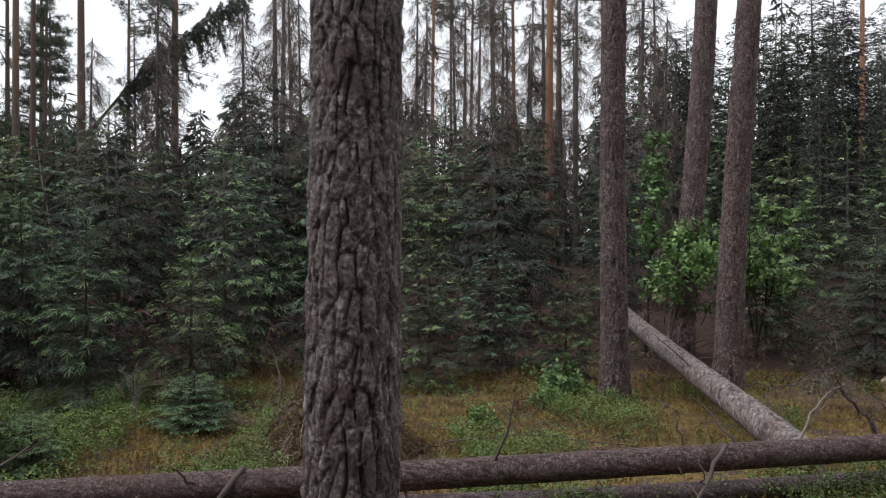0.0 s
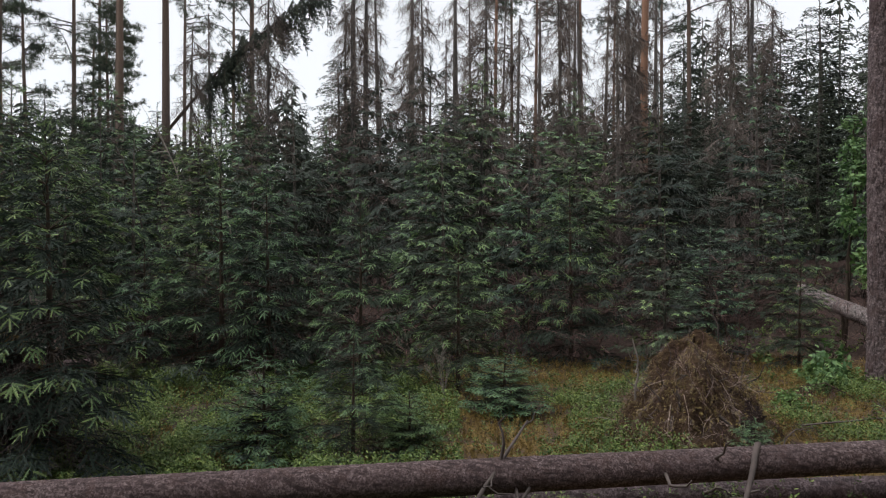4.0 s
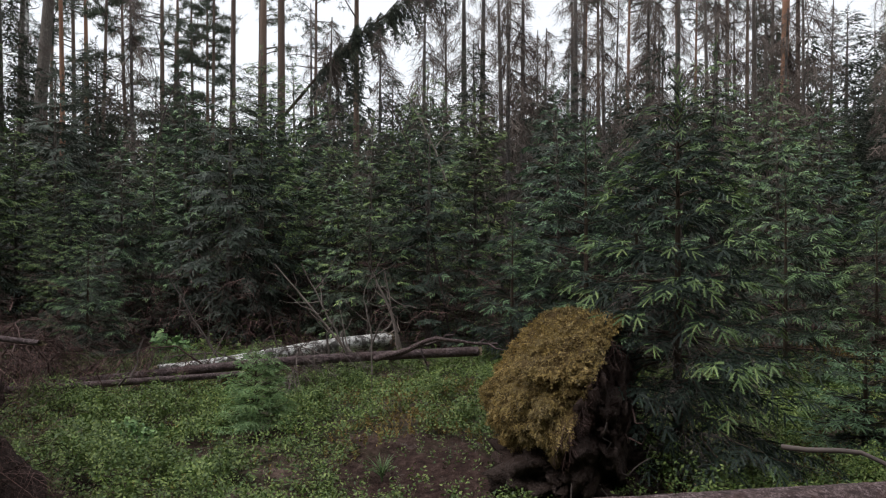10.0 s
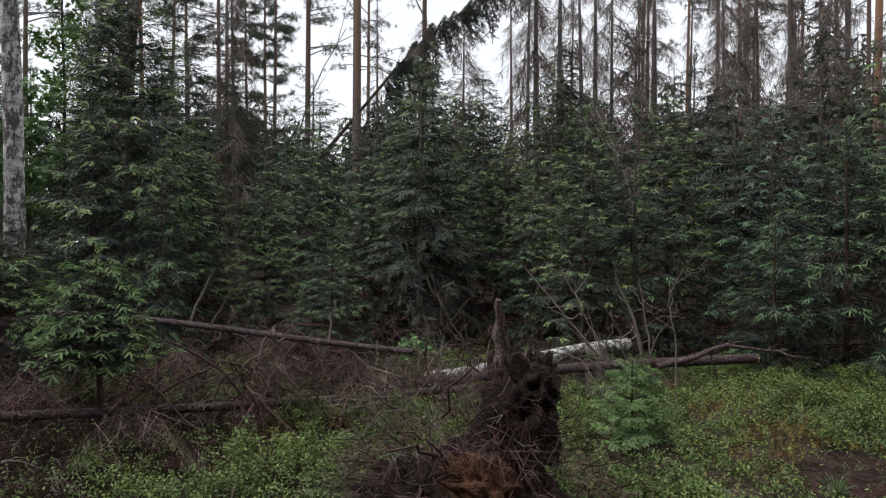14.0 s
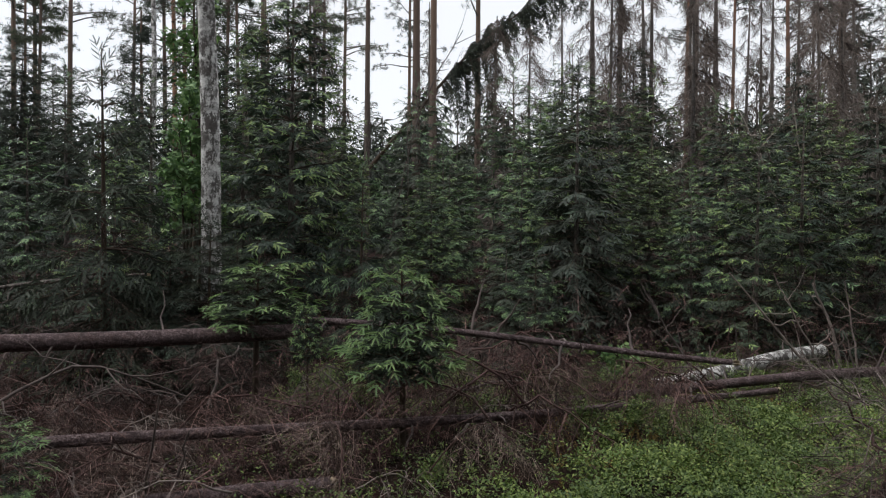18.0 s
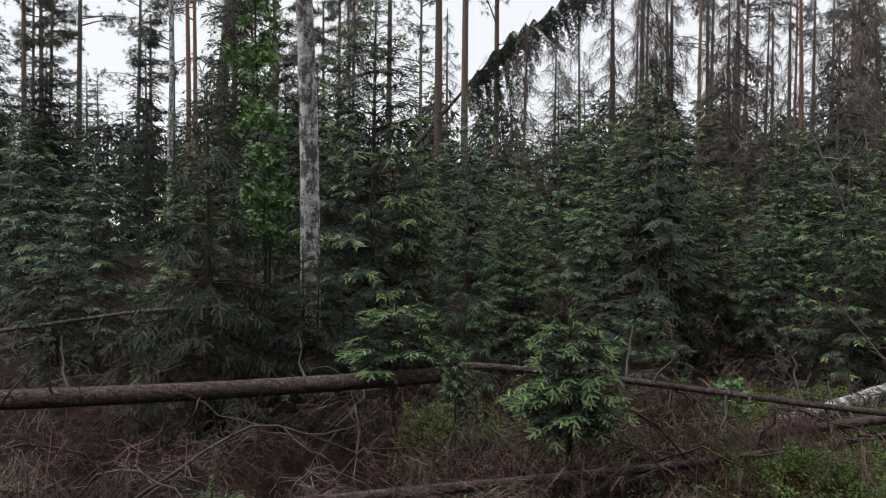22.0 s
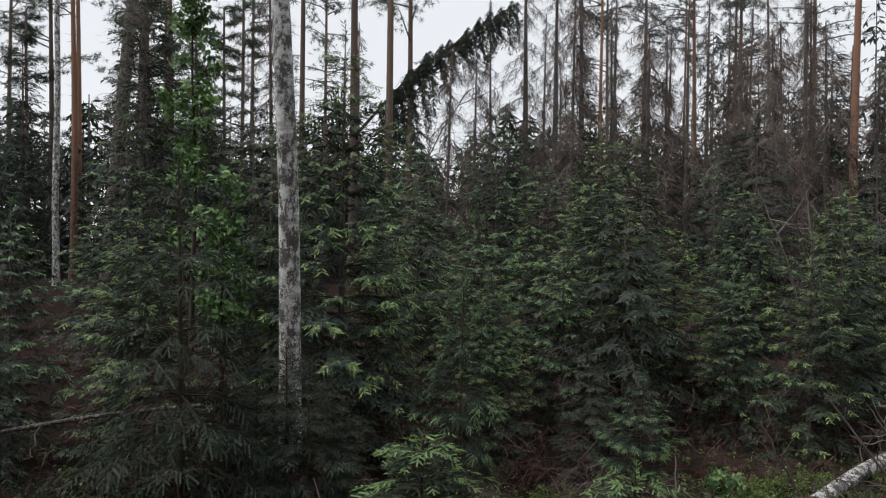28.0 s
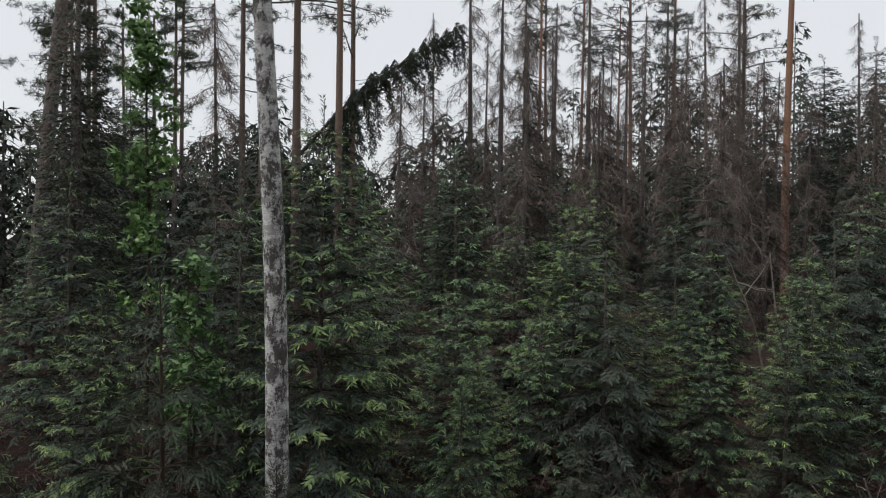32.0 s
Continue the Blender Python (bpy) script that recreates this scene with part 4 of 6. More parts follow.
def hang_fronds(geo, pos, nor, seed, size, down=0.8, template=None, mat=0):
    """Fronds that lie on a mass and hang down it like a coat."""
    rng = np.random.default_rng(seed)
    d = nor * 0.55 + rng.normal(0, 0.4, nor.shape)
    d[:, 2] -= down
    stamp(geo, template or SHOOT, pos, frames_of(d, nor + rng.normal(0, 0.3, nor.shape)), rng.uniform(0.5, 1.5, len(pos)) * size, mat)


def mossy_root_plate():
    """A tipped-up plate of roots: its old floor a coat of moss, its torn underside hollow and dark."""
    root = new("root_plate")
    root.matrix_basis = pose(-6.66, 5.28, height(-6.6, 5.3) - 0.05, 0, 0, -16)
    centre, size = np.array([0.0, 0.0, 0.60]), np.array([0.56, 0.74, 0.50])

    def hollow(v):
        d = v / np.linalg.norm(v, axis=1, keepdims=True)
        cave = np.clip((d[:, 0] * 0.9 - d[:, 2] * 0.30 - 0.02) / 0.35, 0, 1)
        v[:, 0] -= cave * np.clip(v[:, 0] + 0.10, 0, None) * 0.9
        v[:, 0] += 0.12 * v[:, 2]
        v[:, 1] *= 1 + 0.12 * np.clip(-v[:, 2], 0, 1)
        return v
    moss = Geo()
    lump(moss, centre, size, 5.0, 0.20, 1.9, (110, 66), fn=hollow)
    part("moss_cover", moss, M_MOSS, root, "dry golden-brown moss blanket", True)
    soil = Geo()
    lump(soil, (0.10, 0.02, 0.40), (0.30, 0.68, 0.46), 2.0, 0.45, 2.6, (72, 44), fn=lambda v: np.stack([np.minimum(v[:, 0], 0.10 + 0.4 * v[:, 0]), v[:, 1], v[:, 2]], 1))
    lump(soil, (-0.06, 0.0, 0.14), (0.44, 0.70, 0.26), 3.0, 0.5, 2.6, (64, 30))
    part("soil", soil, M_SOIL, root, "dark torn earth", True)
    fronds = Geo()
    rng = np.random.default_rng(4)

    def skin(n, keep, low):
        p, d = shell(rng, n, (1, 1, 1), (0, 0, 0), keep, low)
        k = np.array([1 + 0.20 * noise.noise(Vector(q) * 1.9 + Vector((5, 0, 0))) + 0.10 * noise.noise(Vector(q) * 5.7 + Vector((0, 5, 0)))
                      + 0.06 * noise.noise(Vector(q) * 15.2) for q in d])
        return hollow(d * size * k[:, None]) + centre, d
    pos, nor = skin(26000, lambda d: d[:, 0] * 0.9 - d[:, 2] * 0.30 < 0.05, -0.55)
    hang_fronds(fronds, pos, nor, 41, 0.024, 0.7)
    pos, nor = skin(2200, lambda d: d[:, 0] * 0.9 - d[:, 2] * 0.30 < 0.30, -0.2)
    hang_fronds(fronds, pos + nor * 0.01, nor, 42, 0.04, 0.9)
    part("moss_fronds", fronds, M_OCHRE, root, "shaggy fronds of golden moss")
    fringe = Geo()
    pos, nor = skin(420, lambda d: abs(d[:, 0] * 0.9 - d[:, 2] * 0.30 - 0.16) < 0.16, -0.25)
    hang_fronds(fringe, pos, nor, 43, 0.17, 1.5, DEADTWIG)
    pos, nor = skin(260, lambda d: d[:, 0] * 0.9 - d[:, 2] * 0.30 < 0.1, -0.62)
    hang_fronds(fringe, pos[pos[:, 2] < 0.42], nor[pos[:, 2] < 0.42], 44, 0.16, 1.6, DEADTWIG)
    part("root_fibre_mat", fringe, M_BROWN, root, "fringe of fine torn rootlets")
    roots(root, 20, (0.1, 0, 0.45), (0.25, 0.60, 0.42), 7, M_BROWN, (0.12, 0.35), 0.008, (1.0, 0.0, -0.3))
    roots(root, 10, (0.0, -0.35, 0.25), (0.30, 0.35, 0.25), 8, M_TWIG, (0.15, 0.35), 0.006, (0.1, -1, -0.5))
    tagged(root, "uprooted tree's root plate capped with golden moss", "root plate")


def heap(geo, wide, deep, tall, seed, seg=(90, 40), peak=0.8, mat=0):
    """A cone-like heap of litter with an uneven skin; returns a function for spots on it."""
    def spot(a, q):
        n = noise.noise(Vector((math.cos(a) * 1.6, math.sin(a) * 1.6, q * 2 + seed)))
        m = noise.noise(Vector((math.cos(a) * 5, math.sin(a) * 5, q * 6 + seed)))
        r = q * (1 + 0.22 * n + 0.10 * m)
        z = tall * (1 - q ** (1.0 / peak)) * (1 + 0.15 * n) + 0.05 * m
        return np.array([math.cos(a) * wide * r, math.sin(a) * deep * r, z])
    ang, qq = np.linspace(0, 2 * np.pi, seg[0], endpoint=False), np.linspace(0.0, 1.08, seg[1])
    v = np.array([spot(a, q) for q in qq for a in ang])
    n, m = seg
    i, j = np.meshgrid(np.arange(m - 1), np.arange(n), indexing="ij")
    j2 = (j + 1) % n
    geo.add(v, np.stack([i * n + j, (i + 1) * n + j, (i + 1) * n + j2, i * n + j2], -1).reshape(-1, 4), mat)
    return spot


def twiggy_root_mound():
    root = new("root_plate")
    root.matrix_basis = pose(-0.95, 6.45, height(-0.9, 6.3) - 0.06)
    soil = Geo()
    spot = heap(soil, 0.78, 0.66, 0.98, 9.0, peak=0.62)
    part("soil", soil, M_LITTER, root, "brown earth and needle litter", True)
    # A dark earth lump paints in the shaded hollow on this flank.
    dark = Geo()
    lump(dark, (0.27, -0.24, 0.24), (0.21, 0.20, 0.26), 11.0, 0.5, 2.6, (40, 24))
    part("torn_earth", dark, M_SOIL, root, "dark torn earth")
    rng = np.random.default_rng(14)

    def cover(n, size, template, mat, low, high, lift, flat):
        a, q = rng.uniform(0, 6.283, n), np.sqrt(rng.uniform(low ** 2, high ** 2, n))
        pos = np.array([spot(x, y) for x, y in zip(a, q)])
        out = np.stack([np.cos(a), np.sin(a), np.full(n, 0.9)], 1)
        d = np.stack([np.cos(a), np.sin(a), np.full(n, -0.9)], 1) * rng.choice([-0.6, 1, 1], n)[:, None] + rng.normal(0, flat, (n, 3)) + out * lift
        stamp(litter, template, pos + unit(out) * 0.012, frames_of(d, out + rng.normal(0, 0.4, (n, 3))), rng.uniform(0.5, 1.3, n) * size, mat)
    litter = Geo()
    cover(1500, 0.035, SHOOT, 0, 0.0, 0.75, 0.3, 0.7)
    cover(1700, 0.045, SHOOT, 0, 0.5, 1.05, 0.2, 0.8)
    cover(560, 0.27, DEADTWIG, 1, 0.05, 1.05, 0.12, 0.55)
    cover(420, 0.22, DEADTWIG, 2, 0.05, 1.05, 0.15, 0.55)
    part("needle_litter", litter, [M_OCHRE, M_STRAW, M_BROWN], root, "tangle of dry twigs and brown needles")
    roots(root, 26, (0, 0, 0.36), (0.5, 0.42, 0.45), 17, M_TWIG, (0.2, 0.45), 0.007, (0, -0.6, 0.5))
    for a, b, r in (((0.32, -0.38, 0.30), (0.72, -0.55, 0.02), 0.022), ((0.05, -0.45, 0.42), (0.48, -0.52, 0.12), 0.012),
                    ((0.12, 0.0, 0.86), (0.30, 0.0, 0.98), 0.010), ((0.26, 0.0, 0.72), (0.16, 0.0, 1.24), 0.008), ((0.34, -0.1, 0.45), (0.42, -0.1, 0.92), 0.008),
                    ((-0.22, -0.4, 0.36), (-0.28, -0.42, 0.62), 0.014)):
        g = Geo()
        tube(g, bend(a, b, 9, rng.uniform(-0.03, 0.03), 0.012, rng), np.linspace(r, r * 0.5, 9), 6)
        part("broken_root", g, M_TWIG, root)
    tagged(root, "root mound of an uprooted tree tangled with dry twigs", "root plate")


def broken_stump():
    root = new("root_plate")
    root.matrix_basis = pose(-10.2, 4.2, height(-10.25, 4.25) - 0.05)
    soil = Geo()
    heap(soil, 0.66, 0.62, 0.62, 12.0, peak=0.75)
    lump(soil, (0.14, 0.0, 0.62), (0.17, 0.18, 0.36), 13.0, 0.45, 3.2, (64, 44))
    lump(soil, (0.22, -0.02, 0.86), (0.12, 0.14, 0.14), 16.0, 0.5, 4.0, (40, 26))
    lump(soil, (-0.30, -0.18, 0.34), (0.28, 0.22, 0.18), 17.0, 0.6, 3.2, (40, 24))
    part("soil", soil, M_SOIL, root, "dark torn earth and rotten wood", True)
    rust = Geo()
    lump(rust, (-0.02, -0.34, 0.48), (0.16, 0.12, 0.12), 15.0, 0.6, 3.2, (48, 28), fn=lambda v: np.stack([v[:, 0], v[:, 1], v[:, 2] - 0.3 * v[:, 0]], 1))
    lump(rust, (-0.24, -0.34, 0.36), (0.12, 0.08, 0.05), 18.0, 0.6, 3.2, (36, 20))
    part("rotten_wood", rust, M_RUST, root, "rust-red rotten wood", True)
    spike = Geo()
    tube(spike, bend((0.10, 0.0, 0.78), (0.06, -0.08, 1.27), 16, 0, 0.008), np.linspace(0.055, 0.016, 16), 20, wobble=bark_relief(0.5, 0.025, 0.2, 4))
    part("spike", spike, M_LOG, root, "splintered broken stem")
    roots(root, 34, (0, -0.05, 0.42), (0.45, 0.36, 0.42), 21, M_BROWN, (0.15, 0.45), 0.009, (-0.2, -0.5, 0.2))
    roots(root, 26, (-0.05, -0.1, 0.45), (0.40, 0.35, 0.42), 22, M_TWIG, (0.12, 0.36), 0.0035, (-0.3, -0.8, 0.4))
    fibres = Geo()
    rng = np.random.default_rng(25)
    pos, nor = shell(rng, 760, (0.60, 0.50, 0.56), (0, -0.02, 0.16), lambda d: d[:, 1] < 0.5, -0.1)
    hang_fronds(fibres, pos, nor, 26, 0.24, 0.5, DEADTWIG)
    pos, nor = shell(rng, 300, (0.20, 0.19, 0.38), (0.13, 0.0, 0.64), lambda d: d[:, 1] < 0.5, -0.8)
    hang_fronds(fibres, pos, nor, 27, 0.17, 0.6, DEADTWIG, 0)
    pos, nor = shell(rng, 150, (0.30, 0.25, 0.36), (-0.28, 0.05, 0.55), lambda d: d[:, 1] < 0.6, -0.6)
    hang_fronds(fibres, pos, nor, 28, 0.30, 0.2, DEADTWIG, 1)
    part("fibre_mat", fibres, [M_BROWN, M_TWIG], root, "mat of fine dark rootlets")
    tagged(root, "dark upturned root plate with rust-red rotten wood", "root plate")


mossy_root_plate()
twiggy_root_mound()
broken_stump()

# ---------------------------------------------------------------- young spruces
NEAR = [
    spruce(2.6, 0.95, 11, 6, HAND_FINE, 0.115, (M_NEEDLE, M_TIP), 31, bare=0.05, spraylen=0.29, dead=260, tipshare=0.5),
    spruce(2.6, 0.85, 11, 6, HAND_FINE, 0.115, (M_NEEDLE, M_TIP), 32, bare=0.05, droop=0.42, spraylen=0.29, dead=260, tipshare=0.55),
    spruce(2.4, 0.90, 10, 6, HAND_FINE, 0.115, (M_NEEDLE, M_TIP), 33, bare=0.05, droop=0.2, fill=0.85, spraylen=0.29, dead=260, tipshare=0.5),
    spruce(2.6, 0.92, 11, 6, HAND_FINE, 0.115, (M_NEEDLE, M_LUSH), 34, bare=0.05, droop=0.3, spraylen=0.28, dead=220, tipshare=0.5),
    spruce(2.6, 0.92, 12, 6, HAND_FINE, 0.115, (M_DARKN, M_NEEDLE), 36, bare=0.04, droop=0.42, spraylen=0.30, dead=320, tipshare=0.5),
    spruce(2.6, 0.98, 14, 8, HAND_FINE, 0.105, (M_NEEDLE, M_LUSH), 35, bare=0.04, droop=0.34, spraylen=0.28, dead=800, tipshare=0.6, inside=M_TWIG),
]
MID = [
    spruce(4.2, 1.25, 17, 6, HAND_MID, 0.125, (M_NEEDLE, M_TIP), 41, bare=0.08, spraylen=0.32, dead=260, tipshare=0.55),
    spruce(4.2, 1.15, 17, 6, HAND_MID, 0.125, (M_NEEDLE, M_TIP), 42, bare=0.09, droop=0.45, spraylen=0.31, dead=260, tipshare=0.62),
    spruce(4.2, 1.15, 16, 6, HAND_MID, 0.135, (M_NEEDLE, M_TIP), 43, bare=0.10, fill=0.75, spraylen=0.30, dead=320, tipshare=0.8, inside=M_TWIG),
    spruce(4.2, 1.20, 16, 6, HAND_MID, 0.125, (M_NEEDLE, M_LUSH), 44, bare=0.08, fill=0.9, spraylen=0.31, dead=260, tipshare=0.7),
    spruce(4.2, 1.15, 17, 6, HAND_MID, 0.13, (M_DARKN, M_NEEDLE), 46, bare=0.06, droop=0.5, spraylen=0.33, dead=260, tipshare=0.7),
    spruce(5.6, 1.62, 25, 7, HAND_MID, 0.125, (M_NEEDLE, M_LUSH), 45, bare=0.08, spraylen=0.30, dead=260, droop=0.33, tipshare=0.55),
]
TALL = [
    spruce(14, 2.2, 28, 8, HAND_FAR, 0.28, (M_DARKN, M_DARKN), 51, droop=0.45, name="tall_spruce", spraylen=0.62, bare=0.10),
    spruce(14, 1.8, 28, 7, HAND_FAR, 0.28, (M_DARKN, M_NEEDLE), 52, droop=0.5, name="tall_spruce", spraylen=0.60, bare=0.14),
]
SMALL = [
    spruce(0.95, 0.50, 8, 8, HAND_STUB, 0.08, (M_NEEDLE, M_TIP), 61, droop=0.22, full=True, name="spruce_sapling", spraylen=0.17, tipshare=0.3),
    spruce(1.15, 0.52, 9, 9, HAND_STUB, 0.085, (M_NEEDLE, M_BRIGHT), 62, droop=0.28, full=True, name="spruce_sapling", spraylen=0.18, bare=0.46, tipshare=0.55),
    spruce(1.2, 0.60, 7, 6, HAND_STUB, 0.10, (M_NEEDLE, M_BRIGHT), 63, droop=0.25, full=True, name="spruce_sapling", spraylen=0.19, tipshare=0.3),
    spruce(1.45, 0.50, 7, 8, HAND_STUB, 0.09, (M_NEEDLE, M_BRIGHT), 65, droop=0.25, full=True, name="spruce_sapling", spraylen=0.20, bare=0.58, tipshare=0.55),
    spruce(0.95, 0.50, 8, 9, HAND_STUB, 0.08, (M_BRIGHT, M_BRIGHT), 64, droop=0.20, full=True, name="spruce_sapling", spraylen=0.18, bare=0.22, tipshare=0.5),
]
BASE_H = {id(o): h for o, h in zip(NEAR + MID + TALL + SMALL, (2.6, 2.6, 2.4, 2.6, 2.6, 2.6, 4.2, 4.2, 4.2, 4.2, 4.2, 5.6, 14, 14, 0.95, 1.15, 1.2, 1.45, 0.95))}
used = set()


def plant(kind, x, y, top, turn, label, category, group, wide=1.0):
    """A tree of a kind at x, y whose tip reaches the height top."""
    g = height(x, y)
    k = (top - g) / BASE_H[id(kind)]
    m = pose(x, y, g, 0, 0, turn) @ Matrix.Diagonal((k * wide, k * wide, k, 1))
    if id(kind) in used:
        ob = again(kind, m)
    else:
        ob = place(kind, m)
        used.add(id(kind))
    return tagged(ob, label, category, group)


YOUNG = [
    (-6.1, 11.0, 3.7), (-5.9, 13.0, 4.5), (-3.0, 8.5, 1.8), (-3.2, 10.5, 3.6), (-3.6, 15.0, 5.7), (-0.2, 9.9, 2.2), (0.8, 11.0, 2.1),
    (2.0, 16.0, 4.9), (-0.5, 15.0, 4.2), (6.8, 14.0, 4.0), (8.5, 15.0, 4.5), (5.7, 12.6, 2.3), (-15.45, 8.3, 1.8), (-15.95, 8.45, 1.6), (-15.66, 8.6, 1.95), (-15.2, 8.55, 1.6), (1.75, 10.2, 1.55), (-6.55, 9.75, 1.65), (6.4, 10.6, 2.4), (-1.3, 10.9, 2.75),
    (-3.84, 5.78, 1.1), (-6.02, 5.4, 2.55), (-5.4, 9.2, 2.55), (-6.0, 9.2, 2.9), (-4.1, 8.2, 2.2), (-2.5, 15.3, 5.6),
    (1.0, 14.3, 4.9), (4.6, 18.4, 6.4), (-1.8, 12.3, 3.9), (-11.1, 11.5, 4.4), (-8.8, 10.6, 3.3), (-11.9, 12.0, 3.1), (-4.8, 9.4, 1.7),
    (-7.3, 12.0, 4.0), (-12.2, 9.8, 1.7), (-13.1, 13.3, 3.4), (-3.6, 13.6, 3.9), (-15.2, 10.7, 5.7), (-16.2, 11.6, 4.6), (-14.7, 11.9, 3.5),
    (-11.0, 12.9, 4.9), (-10.1, 14.3, 4.5), (-9.4, 11.5, 2.6), (-8.0, 11.1, 3.7), (-13.2, 10.7, 2.7), (-16.6, 13.1, 5.4), (-17.6, 10.4, 3.4),
    (-19.5, 11.4, 3.4), (-18.9, 9.4, 2.6), (-13.9, 8.9, 2.5), (-13.1, 12.2, 3.3), (-11.4, 14.8, 4.6), (-9.7, 12.9, 3.4), (-8.4, 13.0, 4.1),
    (-16.6, 8.3, 3.7), (-11.7, 18.2, 6.0), (-13.9, 14.4, 4.0), (-11.9, 8.9, 1.5), (-5.5, 14.1, 4.1), (-6.9, 9.0, 1.8), (-7.9, 15.0, 4.6),
    (-14.0, 17.0, 5.4), (-16.5, 16.0, 5.5), (-19.0, 14.5, 5.0), (-21.5, 13.0, 4.2), (-23.5, 15.5, 5.0), (-20.6, 17.5, 3.8), (-18.0, 18.5, 6.0),
    (3.6, 14.8, 3.6), (10.5, 16.5, 5.0), (9.2, 12.4, 3.0), (12.5, 18.5, 6.0), (0.0, 18.5, 5.8), (-5.0, 18.5, 6.2), (-8.5, 18.0, 5.8), (7.6, 19.0, 5.6),
    (-24.0, 20.0, 6.5), (-27.0, 18.0, 6.0), (-13.2, 20.0, 5.5), (2.4, 20.5, 5.5),
]
LIGHT = {(-6.02, 5.4), (1.75, 10.2), (-6.55, 9.75), (-1.3, 10.9)}
LUSH = {(-14.7, 11.9), (-13.2, 10.7), (-11.4, 14.8), (-9.7, 12.9), (-15.2, 10.7), (-11.0, 12.9), (-8.4, 13.0), (-7.3, 12.0), (-10.5, 11.4), (-17.6, 10.4)}
for i, (x, y, top) in enumerate(YOUNG):
    if y < 9.35 or (x, y) in LIGHT:
        plant(NEAR[5 if y == 5.4 else 3 if (x, y) in LIGHT else 4 if x < -14.8 else i % 3], x, y, top, i * 73, "young green spruce with drooping branches and light tips", "spruce", "young spruces", 1.12 if top < 2 else (0.8 if x < -13 else 1.0))
    else:
        which = 5 if (x, y) in LUSH else (0, 4, 3, 1, 4, 2, 0, 4, 3, 1, 2)[i % 11]
        plant(MID[which], x, y, top, i * 73, ("dense dark green young spruce in the thicket", "narrow dark green spruce with hanging boughs in the thicket",
                                              "half-dead young spruce showing grey inner twigs", "yellow-green young spruce in the thicket", "dull blackish-green young spruce in the thicket", "full dense spruce with yellow-green branch tips")[which], "spruce", "thicket spruces", 1.0 if top > 2.4 else 1.3)

plant(SMALL[0], -4.56, 5.85, 0.84, 20, "small blue-green spruce sapling behind a fallen trunk", "spruce sapling", "spruce saplings", 1.15)
plant(SMALL[4], -9.08, 6.2, 0.68, 100, "small green spruce sapling among bilberries", "spruce sapling", "spruce saplings", 0.95)
plant(SMALL[1], -13.1, 6.1, 1.42, 10, "bright green bushy spruce sapling amid dead brushwood", "spruce sapling", "spruce saplings", 0.95)
plant(SMALL[3], -14.5, 6.95, 1.46, 190, "fresh green young spruce leaning over dead twigs", "spruce sapling", "spruce saplings", 1.45)
plant(SMALL[3], -13.95, 6.6, 1.12, 60, "small bright spruce sapling among dead twigs", "spruce sapling", "spruce saplings", 0.6)
plant(SMALL[2], -15.2, 4.6, 0.66, 80, "low dark spruce sapling in dead brush", "spruce sapling", "spruce saplings", 1.2)
plant(SMALL[0], -2.55, 7.3, 0.62, 150, "low spreading spruce sapling on the mossy floor", "spruce sapling", "spruce saplings", 1.7)
plant(SMALL[0], -0.8, 5.55, 0.42, 200, "tiny blue-green spruce sapling at the foot of a root mound", "spruce sapling", "spruce saplings", 1.1)
plant(SMALL[0], -3.4, 5.9, 0.55, 250, "low spruce sapling behind a log", "spruce sapling", "spruce saplings", 1.2)

# tall spruces at the back
for i, (x, y, top) in enumerate([(-7.2, 26.0, 8.8), (11.6, 22.0, 7.7), (14.5, 26.0, 11.0), (11.1, 24.0, 10.3), (17.6, 40.7, 16.0), (20.8, 40.0, 17.1),
                                 (5.9, 25.9, 8.4), (9.0, 38.0, 14.0), (13.0, 36.0, 13.0), (6.5, 46.0, 15.5), (16.5, 33.0, 12.5), (22.0, 33.0, 14.0),
                                 (-20.0, 24.5, 8.5), (-22.4, 28.0, 9.5), (-28.0, 24.0, 8.5), (-17.5, 26.0, 6.6), (-10.0, 25.0, 7.5), (1.0, 27.0, 7.5), (-2.5, 24.0, 7.0),
                                 (18.5, 27.5, 12), (19.5, 36.0, 15), (10.0, 31.0, 11.0), (8.0, 34.0, 11.5), (24.5, 38.0, 17), (15.0, 44.0, 16), (7.2, 29.5, 9.0), (28.0, 36.0, 17), (22.5, 28.5, 13), (26, 44, 17), (12, 47, 16), (2.5, 49, 14), (-18, 36, 9), (-23, 38, 11), (-9, 40, 9.5), (-34, 30, 12), (-31, 38, 13), (-20.2, 19.8, 9.5), (-30.5, 30.0, 9.0), (-15.8, 33.5, 7.0), (-21.0, 31.0, 9.0), (-27.8, 23.5, 7.6), (-27.6, 26.0, 8.2),
                                 (11.4, 24.0, 8.6), (13.4, 25.0, 8.8), (16.6, 27.0, 9.4), (10.2, 26.5, 8.6), (3.0, 33.0, 11.0), (6.2, 36.0, 12.0), (0.5, 36.0, 10.0), (8.6, 31.0, 11.0)]):
    top *= 0.78 if 0 < x < 9.1 else 1.0
    plant(TALL[i % 2], x, y, top, i * 61, "tall dark green spruce at the back of the clearing", "spruce", "tall spruces", 1.05 if x > 9.5 and y < 30 else (1.2 if x < 7.5 and x > 2 else 1.5 if x > 2 else 1.2 if top > 9 else 1.4))

for kind in NEAR + MID + TALL + SMALL:
    if id(kind) not in used:
        for ob in (*kind.children_recursive, kind):
            bpy.data.objects.remove(ob)

